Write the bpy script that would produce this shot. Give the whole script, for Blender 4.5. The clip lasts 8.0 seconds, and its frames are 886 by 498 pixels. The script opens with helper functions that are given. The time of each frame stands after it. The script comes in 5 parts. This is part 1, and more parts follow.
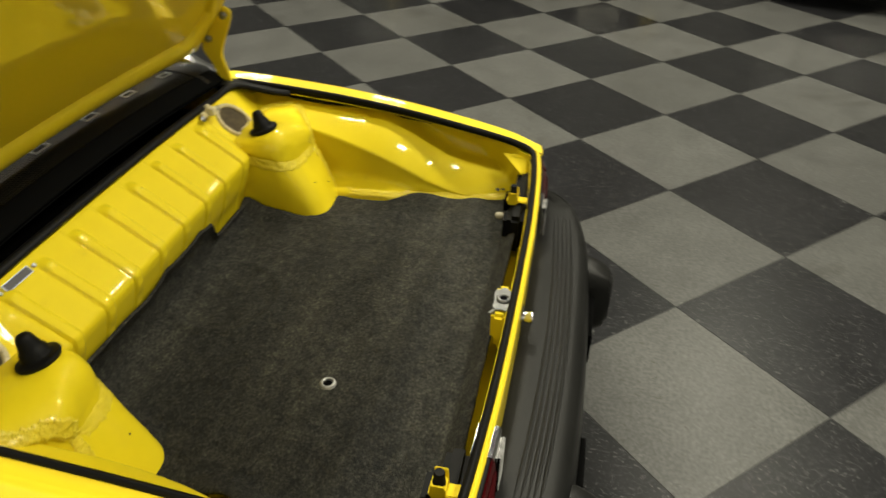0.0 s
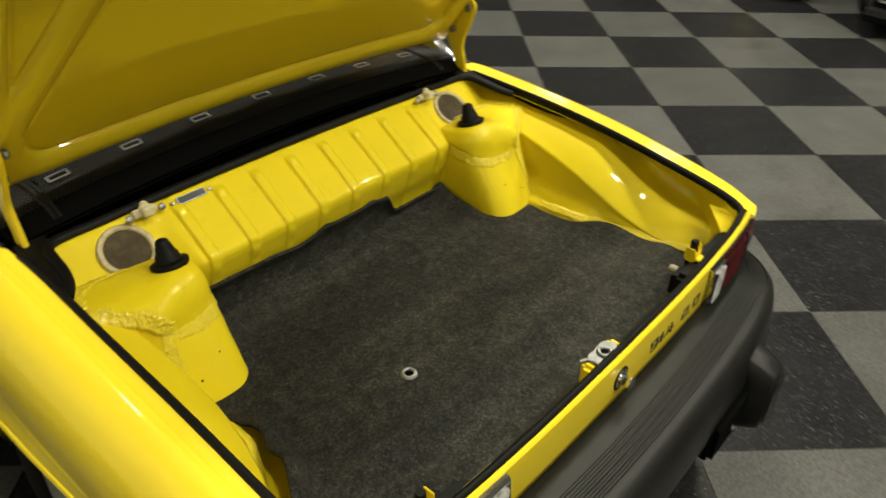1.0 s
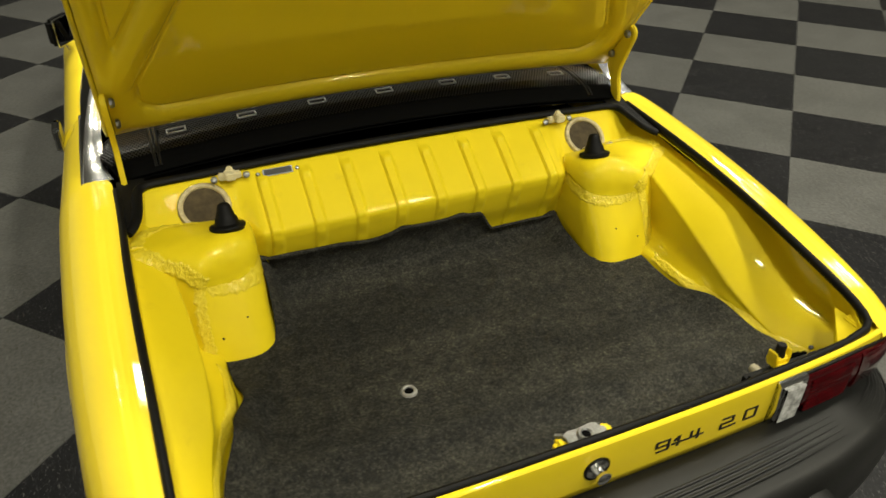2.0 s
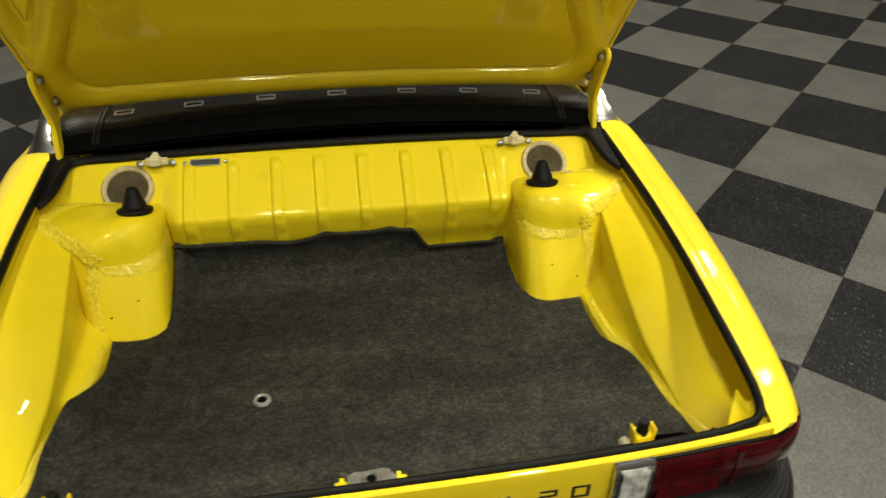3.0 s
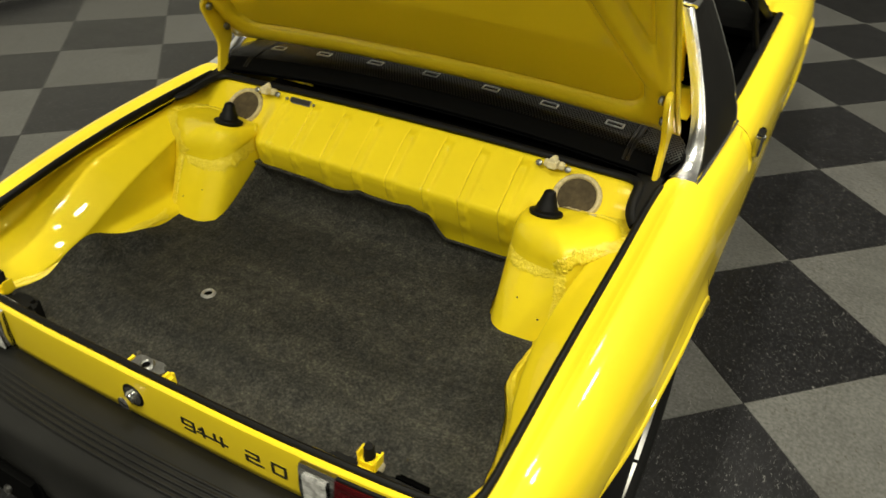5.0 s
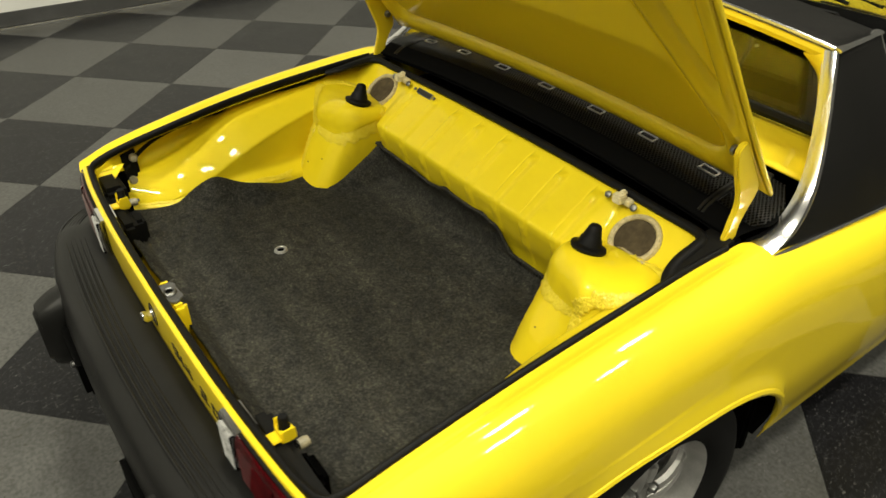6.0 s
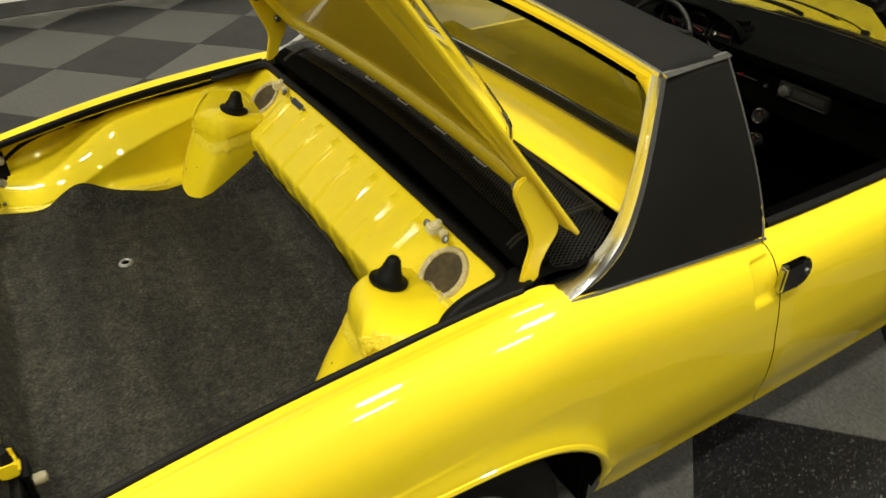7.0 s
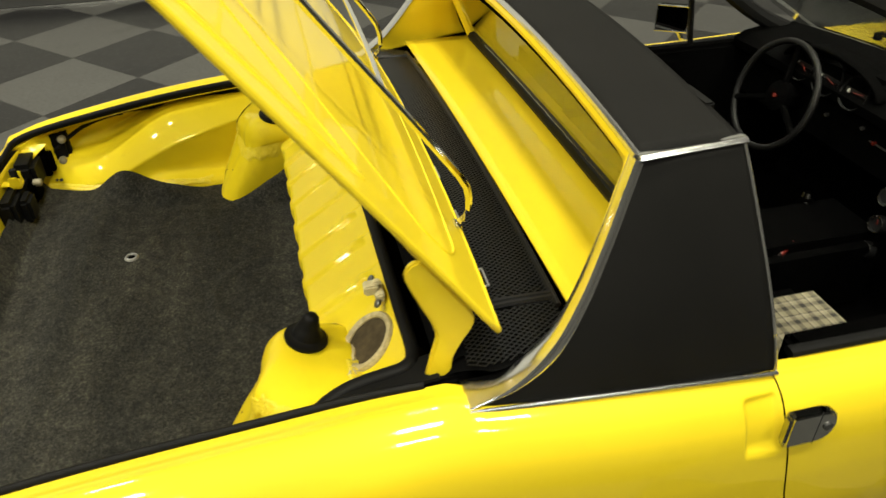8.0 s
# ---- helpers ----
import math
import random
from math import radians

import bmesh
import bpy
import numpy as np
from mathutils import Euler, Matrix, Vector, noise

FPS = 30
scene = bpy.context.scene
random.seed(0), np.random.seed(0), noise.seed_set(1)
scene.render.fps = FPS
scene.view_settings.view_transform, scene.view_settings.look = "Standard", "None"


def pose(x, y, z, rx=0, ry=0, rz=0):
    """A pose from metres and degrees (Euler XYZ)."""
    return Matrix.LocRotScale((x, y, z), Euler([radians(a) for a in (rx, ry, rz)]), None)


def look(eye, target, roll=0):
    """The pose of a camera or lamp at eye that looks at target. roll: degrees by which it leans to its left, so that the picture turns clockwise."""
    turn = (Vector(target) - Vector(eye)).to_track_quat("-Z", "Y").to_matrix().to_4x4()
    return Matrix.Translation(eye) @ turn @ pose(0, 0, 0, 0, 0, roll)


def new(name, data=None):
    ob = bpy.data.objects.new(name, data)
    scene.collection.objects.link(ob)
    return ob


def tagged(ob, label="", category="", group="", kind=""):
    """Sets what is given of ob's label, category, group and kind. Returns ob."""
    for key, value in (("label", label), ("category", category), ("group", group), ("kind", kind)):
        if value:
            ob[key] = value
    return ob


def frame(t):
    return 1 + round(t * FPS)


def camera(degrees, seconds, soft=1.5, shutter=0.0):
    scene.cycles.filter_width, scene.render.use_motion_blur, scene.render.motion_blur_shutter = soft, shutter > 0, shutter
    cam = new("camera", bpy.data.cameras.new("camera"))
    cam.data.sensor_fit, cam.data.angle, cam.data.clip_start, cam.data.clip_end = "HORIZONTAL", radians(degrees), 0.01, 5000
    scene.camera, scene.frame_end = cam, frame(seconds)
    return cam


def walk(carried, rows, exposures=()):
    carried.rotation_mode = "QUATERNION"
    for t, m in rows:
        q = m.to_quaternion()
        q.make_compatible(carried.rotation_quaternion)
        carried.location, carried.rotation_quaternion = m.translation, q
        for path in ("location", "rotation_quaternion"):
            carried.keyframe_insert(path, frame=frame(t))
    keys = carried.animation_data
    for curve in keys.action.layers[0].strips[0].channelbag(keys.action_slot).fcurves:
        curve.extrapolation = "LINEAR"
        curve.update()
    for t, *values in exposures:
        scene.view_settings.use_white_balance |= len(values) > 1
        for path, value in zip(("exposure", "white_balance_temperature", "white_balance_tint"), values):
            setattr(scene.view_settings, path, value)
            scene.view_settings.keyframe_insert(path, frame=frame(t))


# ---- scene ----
cam = camera(62.8, 8.0, soft=1.5, shutter=0.4)
PATH = [
    (0, (-1.217, -0.968, 1.611), (0.406, -0.651, 0.486), 1.3),
    (0.5, (-1.128, -1.142, 1.604), (0.361, -0.42, 0.48), 1.4),
    (1, (-1.002, -1.301, 1.598), (0.257, -0.224, 0.478), 1.4),
    (1.5, (-0.812, -1.443, 1.598), (0.138, -0.086, 0.477), 1.4),
    (1.7, (-0.722, -1.477, 1.602), (0.108, -0.046, 0.478), 1.4),
    (2.8, (-0.155, -1.607, 1.614), (0.211, 0.007, 0.49), 0.9),
    (3, (-0.046, -1.602, 1.609), (0.257, 0.021, 0.481), 1.3),
    (3.5, (0.21, -1.603, 1.609), (0.322, 0.046, 0.483), 1.3),
    (4, (0.456, -1.606, 1.607), (0.268, 0.037, 0.482), 1.3),
    (4.5, (0.685, -1.548, 1.607), (0.184, 0.024, 0.477), 1.4),
    (5, (0.92, -1.462, 1.616), (0.143, -0.014, 0.476), 1.1),
    (5.2, (1.01, -1.427, 1.606), (0.125, -0.036, 0.473), 1.0),
    (6.3, (1.369, -0.96, 1.609), (-0.012, -0.062, 0.475), 0.0),
    (6.5, (1.411, -0.864, 1.61), (0.056, 0.061, 0.466), 0.0),
    (7, (1.472, -0.619, 1.611), (0.07, 0.23, 0.464), -0.3),
    (7.5, (1.46, -0.381, 1.615), (-0.046, 0.26, 0.466), -0.6),
    (8, (1.442, -0.126, 1.615), (-0.143, 0.265, 0.459), -0.8),
]
walk(cam, [(t, look(eye, target, roll)) for t, eye, target, roll in PATH], exposures=((0.0, -0.1), (4.0, -0.09), (5.2, -0.12), (8.0, -0.11)))
LAMP, TILE_ODD = 139.0, 1

# ---------------------------------------------------------------- world and light
world = bpy.data.worlds.new("hall")
scene.world = world
world.use_nodes = True
world.node_tree.nodes["Background"].inputs[0].default_value = (0.55, 0.56, 0.58, 1)
world.node_tree.nodes["Background"].inputs[1].default_value = 0.004
CEIL, FZ = 6.8, -0.013


# ---------------------------------------------------------------- small tools
def spline(xs, ys):
    """A smooth curve through the knots."""
    xs, ys = [float(v) for v in xs], [float(v) for v in ys]
    n = len(xs)
    sl = []
    for i in range(n):
        a, b = max(i - 1, 0), min(i + 1, n - 1)
        sl.append((ys[b] - ys[a]) / (xs[b] - xs[a]))

    def f(x):
        if x <= xs[0]:
            return ys[0]
        if x >= xs[-1]:
            return ys[-1]
        i = 0
        while x > xs[i + 1]:
            i += 1
        h = xs[i + 1] - xs[i]
        t = (x - xs[i]) / h
        return (ys[i] * (1 + 2 * t) * (1 - t) ** 2 + sl[i] * h * t * (1 - t) ** 2
                + ys[i + 1] * t * t * (3 - 2 * t) + sl[i + 1] * h * t * t * (t - 1))
    return f


def curve_through(pts, n):
    """n + 1 points of a smooth curve through pts, evenly by chord."""
    d = [0.0]
    for a, b in zip(pts, pts[1:]):
        d.append(d[-1] + (Vector(b) - Vector(a)).length)
    fs = [spline(d, [p[k] for p in pts]) for k in range(len(pts[0]))]
    return [tuple(f(d[-1] * i / n) for f in fs) for i in range(n + 1)]


def smoothstep(a, b, x):
    t = min(max((x - a) / (b - a), 0.0), 1.0)
    return t * t * (3 - 2 * t)


def sheet(f, us, vs, bm=None):
    """A grid of faces over f(u, v)."""
    bm = bm or bmesh.new()
    rows = [[bm.verts.new(f(u, v)) for v in vs] for u in us]
    for a, b in zip(rows, rows[1:]):
        for i in range(len(vs) - 1):
            bm.faces.new((a[i], a[i + 1], b[i + 1], b[i]))
    return bm


def steps(a, b, n):
    return [a + (b - a) * i / n for i in range(n + 1)]


def lathe(profile, n=24, bm=None, m=None, loop=False):
    """A turned shape round z from (radius, height) pairs. loop: a ring with an open middle."""
    bm = bm or bmesh.new()
    m = m or Matrix()
    rings = []
    for r, z in profile:
        rings.append([bm.verts.new(m @ Vector((r * math.cos(2 * math.pi * k / n), r * math.sin(2 * math.pi * k / n), z))) for k in range(n)])
    for a, b in list(zip(rings, rings[1:])) + ([(rings[-1], rings[0])] if loop else []):
        for k in range(n):
            bm.faces.new((a[k], a[(k + 1) % n], b[(k + 1) % n], b[k]))
    if loop:
        return bm
    for ring, r in ((rings[0], profile[0][0]), (rings[-1], profile[-1][0])):
        if r > 1e-5:
            bm.faces.new(ring)
    return bm


def tube(pts, r, n=8, bm=None, closed=False, flat=1.0, cap=True):
    """A round bar along pts. flat: its height against its width."""
    bm = bm or bmesh.new()
    pts = [Vector(p) for p in pts]
    rings = []
    count = len(pts)
    for i, p in enumerate(pts):
        if closed:
            t = pts[(i + 1) % count] - pts[i - 1]
        else:
            t = pts[min(i + 1, count - 1)] - pts[max(i - 1, 0)]
        t.normalize()
        up = Vector((0, 0, 1)) if abs(t.z) < 0.95 else Vector((0, 1, 0))
        a = t.cross(up).normalized()
        b = a.cross(t)
        rr = r(i / (count - 1)) if callable(r) else r
        rings.append([bm.verts.new(p + a * rr * math.cos(2 * math.pi * k / n) + b * rr * flat * math.sin(2 * math.pi * k / n)) for k in range(n)])
    pairs = list(zip(rings, rings[1:])) + ([(rings[-1], rings[0])] if closed else [])
    for a, b in pairs:
        for k in range(n):
            bm.faces.new((a[k], a[(k + 1) % n], b[(k + 1) % n], b[k]))
    if cap and not closed:
        bm.faces.new(rings[0])
        bm.faces.new(rings[-1])
    return bm


def ring_bar(r, w, m, n=56, k=10):
    """A round bar bent into a full ring of radius r."""
    bm = bmesh.new()
    rings = []
    for i in range(n):
        a = 2 * math.pi * i / n
        rings.append([bm.verts.new(m @ Vector(((r + w * math.cos(b)) * math.cos(a), (r + w * math.cos(b)) * math.sin(a), w * math.sin(b)))) for b in [2 * math.pi * j / k for j in range(k)]])
    for i in range(n):
        a, b = rings[i], rings[(i + 1) % n]
        for j in range(k):
            bm.faces.new((a[j], a[(j + 1) % k], b[(j + 1) % k], b[j]))
    return bm


def block(x0, x1, y0, y1, z0, z1, bevel=0.004, bm=None, m=None):
    """A box with rounded edges."""
    own = bmesh.new()
    bmesh.ops.create_cube(own, size=1)
    for v in own.verts:
        v.co = Vector(((x0 + x1) / 2 + v.co.x * (x1 - x0), (y0 + y1) / 2 + v.co.y * (y1 - y0), (z0 + z1) / 2 + v.co.z * (z1 - z0)))
    if bevel:
        bmesh.ops.bevel(own, geom=own.edges[:], offset=bevel, segments=2, affect="EDGES")
    if m:
        own.transform(m)
    if bm is None:
        return own
    mesh = bpy.data.meshes.new("t")
    own.to_mesh(mesh)
    own.free()
    bm.from_mesh(mesh)
    bpy.data.meshes.remove(mesh)
    return bm


def plate(outline, normal, thick, bevel=0.0):
    """A flat plate: an outline of points, thick along normal."""
    bm = bmesh.new()
    vs = [bm.verts.new(p) for p in outline]
    face = bm.faces.new(vs)
    out = bmesh.ops.extrude_face_region(bm, geom=[face])
    move = [e for e in out["geom"] if isinstance(e, bmesh.types.BMVert)]
    bmesh.ops.translate(bm, verts=move, vec=Vector(normal) * thick)
    if bevel:
        bmesh.ops.bevel(bm, geom=bm.edges[:], offset=bevel, segments=2, affect="EDGES")
    return bm


def mesh_of(name, bm, sharp=38):
    bmesh.ops.recalc_face_normals(bm, faces=bm.faces[:])
    lim = radians(sharp)
    for e in bm.edges:
        e.smooth = len(e.link_faces) != 2 or e.calc_face_angle(0) < lim
    for f in bm.faces:
        f.smooth = True
    me = bpy.data.meshes.new(name)
    bm.to_mesh(me)
    bm.free()
    return me


def part(name, bm, material, parent=None, label="", thick=0.0, sharp=38):
    me = mesh_of(name, bm, sharp)
    me.materials.append(material)
    ob = new(name, me)
    ob.parent = parent
    if label:
        tagged(ob, label)
    if thick:
        mod = ob.modifiers.new("thickness", "SOLIDIFY")
        mod.thickness, mod.offset = thick, 0
    return ob


def thing(name, label, category, group="", kind="", at=(0, 0, 0)):
    ob = new(name)
    ob.location = at
    ob.empty_display_size = 0.1
    return tagged(ob, label, category, group, kind)


# ---------------------------------------------------------------- materials
class Mat:
    def __init__(self, name, base, rough=0.5, metal=0.0, coat=0.0, coat_rough=0.05, spec=0.5):
        self.m = bpy.data.materials.new(name)
        self.m.use_nodes = True
        self.t = self.m.node_tree
        self.b = self.t.nodes["Principled BSDF"]
        self.set("Base Color", (*base, 1))
        self.set("Roughness", rough)
        self.set("Metallic", metal)
        self.set("Coat Weight", coat)
        self.set("Coat Roughness", coat_rough)
        self.set("Specular IOR Level", spec)
        self.base = base
        self.coords = self.t.nodes.new("ShaderNodeTexCoord")

    def set(self, key, v):
        self.b.inputs[key].default_value = v

    def noise(self, scale, detail=4, rough=0.6, stretch=(1, 1, 1)):
        mp = self.t.nodes.new("ShaderNodeMapping")
        mp.inputs["Scale"].default_value = stretch
        n = self.t.nodes.new("ShaderNodeTexNoise")
        n.inputs["Scale"].default_value, n.inputs["Detail"].default_value, n.inputs["Roughness"].default_value = scale, detail, rough
        self.t.links.new(self.coords.outputs["Object"], mp.inputs[0])
        self.t.links.new(mp.outputs[0], n.inputs["Vector"])
        return n.outputs["Fac"]

    def ramp(self, fac, stops):
        r = self.t.nodes.new("ShaderNodeValToRGB")
        el = r.color_ramp.elements
        while len(el) < len(stops):
            el.new(0.5)
        for e, (p, c) in zip(el, stops):
            e.position, e.color = p, (*c, 1) if len(c) == 3 else c
        self.t.links.new(fac, r.inputs[0])
        return r.outputs[0]

    def mix(self, a, b, fac, mode="MIX"):
        n = self.t.nodes.new("ShaderNodeMix")
        n.data_type, n.blend_type = "RGBA", mode
        for sock, v in ((n.inputs[0], fac), (n.inputs[6], a), (n.inputs[7], b)):
            if isinstance(v, (int, float)):
                sock.default_value = v
            elif isinstance(v, tuple):
                sock.default_value = (*v, 1)
            else:
                self.t.links.new(v, sock)
        return n.outputs[2]

    def color(self, out):
        self.t.links.new(out, self.b.inputs["Base Color"])

    def rough(self, fac, lo, hi):
        n = self.t.nodes.new("ShaderNodeMapRange")
        n.inputs["To Min"].default_value, n.inputs["To Max"].default_value = lo, hi
        self.t.links.new(fac, n.inputs["Value"])
        self.t.links.new(n.outputs[0], self.b.inputs["Roughness"])

    def bump(self, fac, strength=0.2, distance=0.001):
        n = self.t.nodes.new("ShaderNodeBump")
        n.inputs["Strength"].default_value, n.inputs["Distance"].default_value = strength, distance
        self.t.links.new(fac, n.inputs["Height"])
        self.t.links.new(n.outputs[0], self.b.inputs["Normal"])

    def mottled(self, scale=20, amount=0.15, fine=300):
        """Base colour varied at two scales."""
        c = self.base
        big = self.ramp(self.noise(scale), [(0.3, tuple(v * (1 - amount) for v in c)), (0.7, tuple(min(v * (1 + amount), 1) for v in c))])
        small = self.ramp(self.noise(fine, 2), [(0.3, (1 - amount,) * 3), (0.7, (1, 1, 1))])
        self.color(self.mix(big, small, 1.0, "MULTIPLY"))
        return self


YELLOW = (0.77, 0.585, 0.013)
m = Mat("yellow_paint", YELLOW, 0.58, coat=0.8, coat_rough=0.05, spec=0.25)
m.color(m.ramp(m.noise(3.0), [(0.3, (0.75, 0.570, 0.012)), (0.7, (0.79, 0.600, 0.015))]))
m.bump(m.noise(240, 2), 0.025, 0.0006)
yellow = m.m
m = Mat("yellow_inner_paint", YELLOW, 0.55, coat=0.6, coat_rough=0.035, spec=0.15)
dirt = m.ramp(m.noise(14, 8, 0.7), [(0.60, (0, 0, 0)), (0.78, (1, 1, 1))])
m.color(m.mix(m.ramp(m.noise(5), [(0.3, (0.745, 0.582, 0.010)), (0.7, (0.79, 0.618, 0.013))]), (0.50, 0.36, 0.03), m.mix((0, 0, 0), (0.35, 0.35, 0.35), dirt)))
vor = m.t.nodes.new("ShaderNodeTexVoronoi")
vor.inputs["Scale"].default_value = 17
m.t.links.new(m.coords.outputs["Object"], vor.inputs["Vector"])
speck = m.mix(m.ramp(vor.outputs["Distance"], [(0.030, (1, 1, 1)), (0.045, (0, 0, 0))]), m.ramp(vor.outputs["Color"], [(0.84, (0, 0, 0)), (0.86, (1, 1, 1))]), 1.0, "MULTIPLY")
m.color(m.mix(m.b.inputs["Base Color"].links[0].from_socket, (0.03, 0.02, 0.006), speck))
m.bump(m.noise(38, 4), 0.05, 0.003)
yellow_in = m.m
m = Mat("yellow_sealer", YELLOW, 0.5, coat=0.5, coat_rough=0.2)
m.color(m.ramp(m.noise(90, 6), [(0.25, (0.71, 0.555, 0.012)), (0.5, (0.79, 0.625, 0.018)), (0.8, (0.82, 0.67, 0.05))]))
m.bump(m.noise(150, 6, 0.7), 0.9, 0.004)
sealer = m.m
m = Mat("black_rubber", (0.0034, 0.0034, 0.0034), 0.5, spec=0.15)
m.rough(m.noise(40), 0.42, 0.7)
m.bump(m.noise(200, 3), 0.15, 0.001)
rubber = m.m
m = Mat("black_bumper_plastic", (0.007, 0.007, 0.0066), 0.5, spec=0.24)
m.color(m.ramp(m.noise(6, 6), [(0.3, (0.0062, 0.0062, 0.0058)), (0.75, (0.0105, 0.0105, 0.0100))]))
m.rough(m.noise(9, 5), 0.34, 0.48)
m.bump(m.noise(900, 2), 0.25, 0.0006)
bumper_black = m.m
m = Mat("black_void", (0.003, 0.003, 0.003), 0.85, spec=0.1)
m.set("IOR", 1.2)
void = m.m
m = Mat("black_vinyl", (0.007, 0.0068, 0.0065), 0.6, spec=0.13)
m.color(m.ramp(m.noise(4, 5), [(0.3, (0.0040, 0.0039, 0.0037)), (0.7, (0.0068, 0.0066, 0.0062))]))
m.bump(m.noise(700, 3, 0.7), 0.6, 0.0012)
m.rough(m.noise(500, 2), 0.55, 0.75)
vinyl = m.m
m = Mat("black_interior", (0.0012, 0.0012, 0.0012), 0.7, spec=0.03)
m.set("IOR", 1.15)
m.mottled(30, 0.25, 500)
m.bump(m.noise(500, 3), 0.4, 0.001)
black_in = m.m
m = Mat("black_mesh_paint", (0.0085, 0.0085, 0.0088), 0.34, spec=0.3)
m.rough(m.noise(60, 4), 0.24, 0.38)
mesh_black = m.m
m = Mat("chrome", (0.78, 0.78, 0.76), 0.08, 1.0)
m.rough(m.noise(25, 5), 0.04, 0.16)
chrome = m.m
m = Mat("worn_chrome", (0.42, 0.42, 0.41), 0.07, 1.0)
m.rough(m.noise(25, 5), 0.04, 0.14)
dark_chrome = m.m
m = Mat("soft_chrome", (0.80, 0.80, 0.79), 0.22, 1.0)
m.rough(m.noise(12, 3), 0.13, 0.22)
satin_chrome = m.m
m = Mat("satin_silver", (0.62, 0.62, 0.61), 0.30, 0.9)
m.mottled(80, 0.1)
plaque_m = m.m
m = Mat("brushed_trim", (0.70, 0.70, 0.69), 0.24, 0.95)
m.rough(m.noise(10, 3), 0.13, 0.22)
trim_metal = m.m
m = Mat("worn_zinc", (0.42, 0.42, 0.41), 0.45, 0.5)
m.mottled(90, 0.2)
grommet_m = m.m
m = Mat("dull_steel", (0.27, 0.27, 0.265), 0.42, 1.0)
m.mottled(80, 0.25)
steel = m.m
m = Mat("wheel_alloy", (0.50, 0.495, 0.475), 0.42, 0.7)
m.mottled(30, 0.12)
alloy = m.m
m = Mat("tyre_rubber", (0.006, 0.006, 0.006), 0.8, spec=0.15)
m.bump(m.noise(150, 4), 0.3, 0.001)
tyre_m = m.m
m = Mat("red_lens", (0.05, 0.001, 0.003), 0.08, coat=0.7, coat_rough=0.02, spec=0.12)
m.color(m.ramp(m.noise(30, 3), [(0.3, (0.020, 0.0005, 0.0012)), (0.7, (0.050, 0.0009, 0.0022))]))
red_lens = m.m
m = Mat("clear_lens", (0.55, 0.55, 0.52), 0.14, coat=1.0, coat_rough=0.03)
m.color(m.ramp(m.noise(60, 3), [(0.35, (0.16, 0.16, 0.155)), (0.7, (0.42, 0.42, 0.41))]))
clear_lens = m.m
m = Mat("cream_nut_plastic", (0.30, 0.27, 0.18), 0.5)
m.mottled(60, 0.2)
cream_nut = m.m
m = Mat("cream_plastic", (0.74, 0.67, 0.42), 0.5)
m.mottled(60, 0.15)
cream = m.m
m = Mat("amber_ring", (0.55, 0.46, 0.24), 0.45)
m.mottled(70, 0.3)
ring_m = m.m
m = Mat("dusty_tube", (0.075, 0.056, 0.028), 0.7, spec=0.2)
m.mottled(25, 0.3, 90)
tube_m = m.m
m = Mat("white_plastic", (0.72, 0.70, 0.62), 0.4)
white_pl = m.m
m = Mat("black_paint_mark", (0.01, 0.01, 0.01), 0.45)
mark = m.m
m = Mat("red_plastic", (0.09, 0.007, 0.004), 0.35)
red_pl = m.m
# carpet
m = Mat("charcoal_carpet", (0.03, 0.03, 0.028), 0.90, spec=0.2)
pile = m.noise(150, 7, 0.85)
patch = m.noise(4, 6, 0.6, (0.4, 2.0, 1))
base = m.ramp(pile, [(0.32, (0.0125, 0.0127, 0.0124)), (0.46, (0.032, 0.0325, 0.0306)), (0.56, (0.066, 0.0658, 0.0605)), (0.67, (0.150, 0.146, 0.128))])
m.color(m.mix(base, m.ramp(patch, [(0.34, (0.58, 0.58, 0.58)), (0.50, (0.83, 0.82, 0.79)), (0.66, (1.20, 1.18, 1.10))]), 1.0, "MULTIPLY"))
lint = m.ramp(m.noise(34, 5, 0.7), [(0.35, (0.62, 0.62, 0.63)), (0.62, (1.22, 1.2, 1.12))])
m.color(m.mix(m.b.inputs["Base Color"].links[0].from_socket, lint, 1.0, "MULTIPLY"))
m.bump(m.noise(260, 4, 0.75), 1.0, 0.006)
carpet_m = m.m


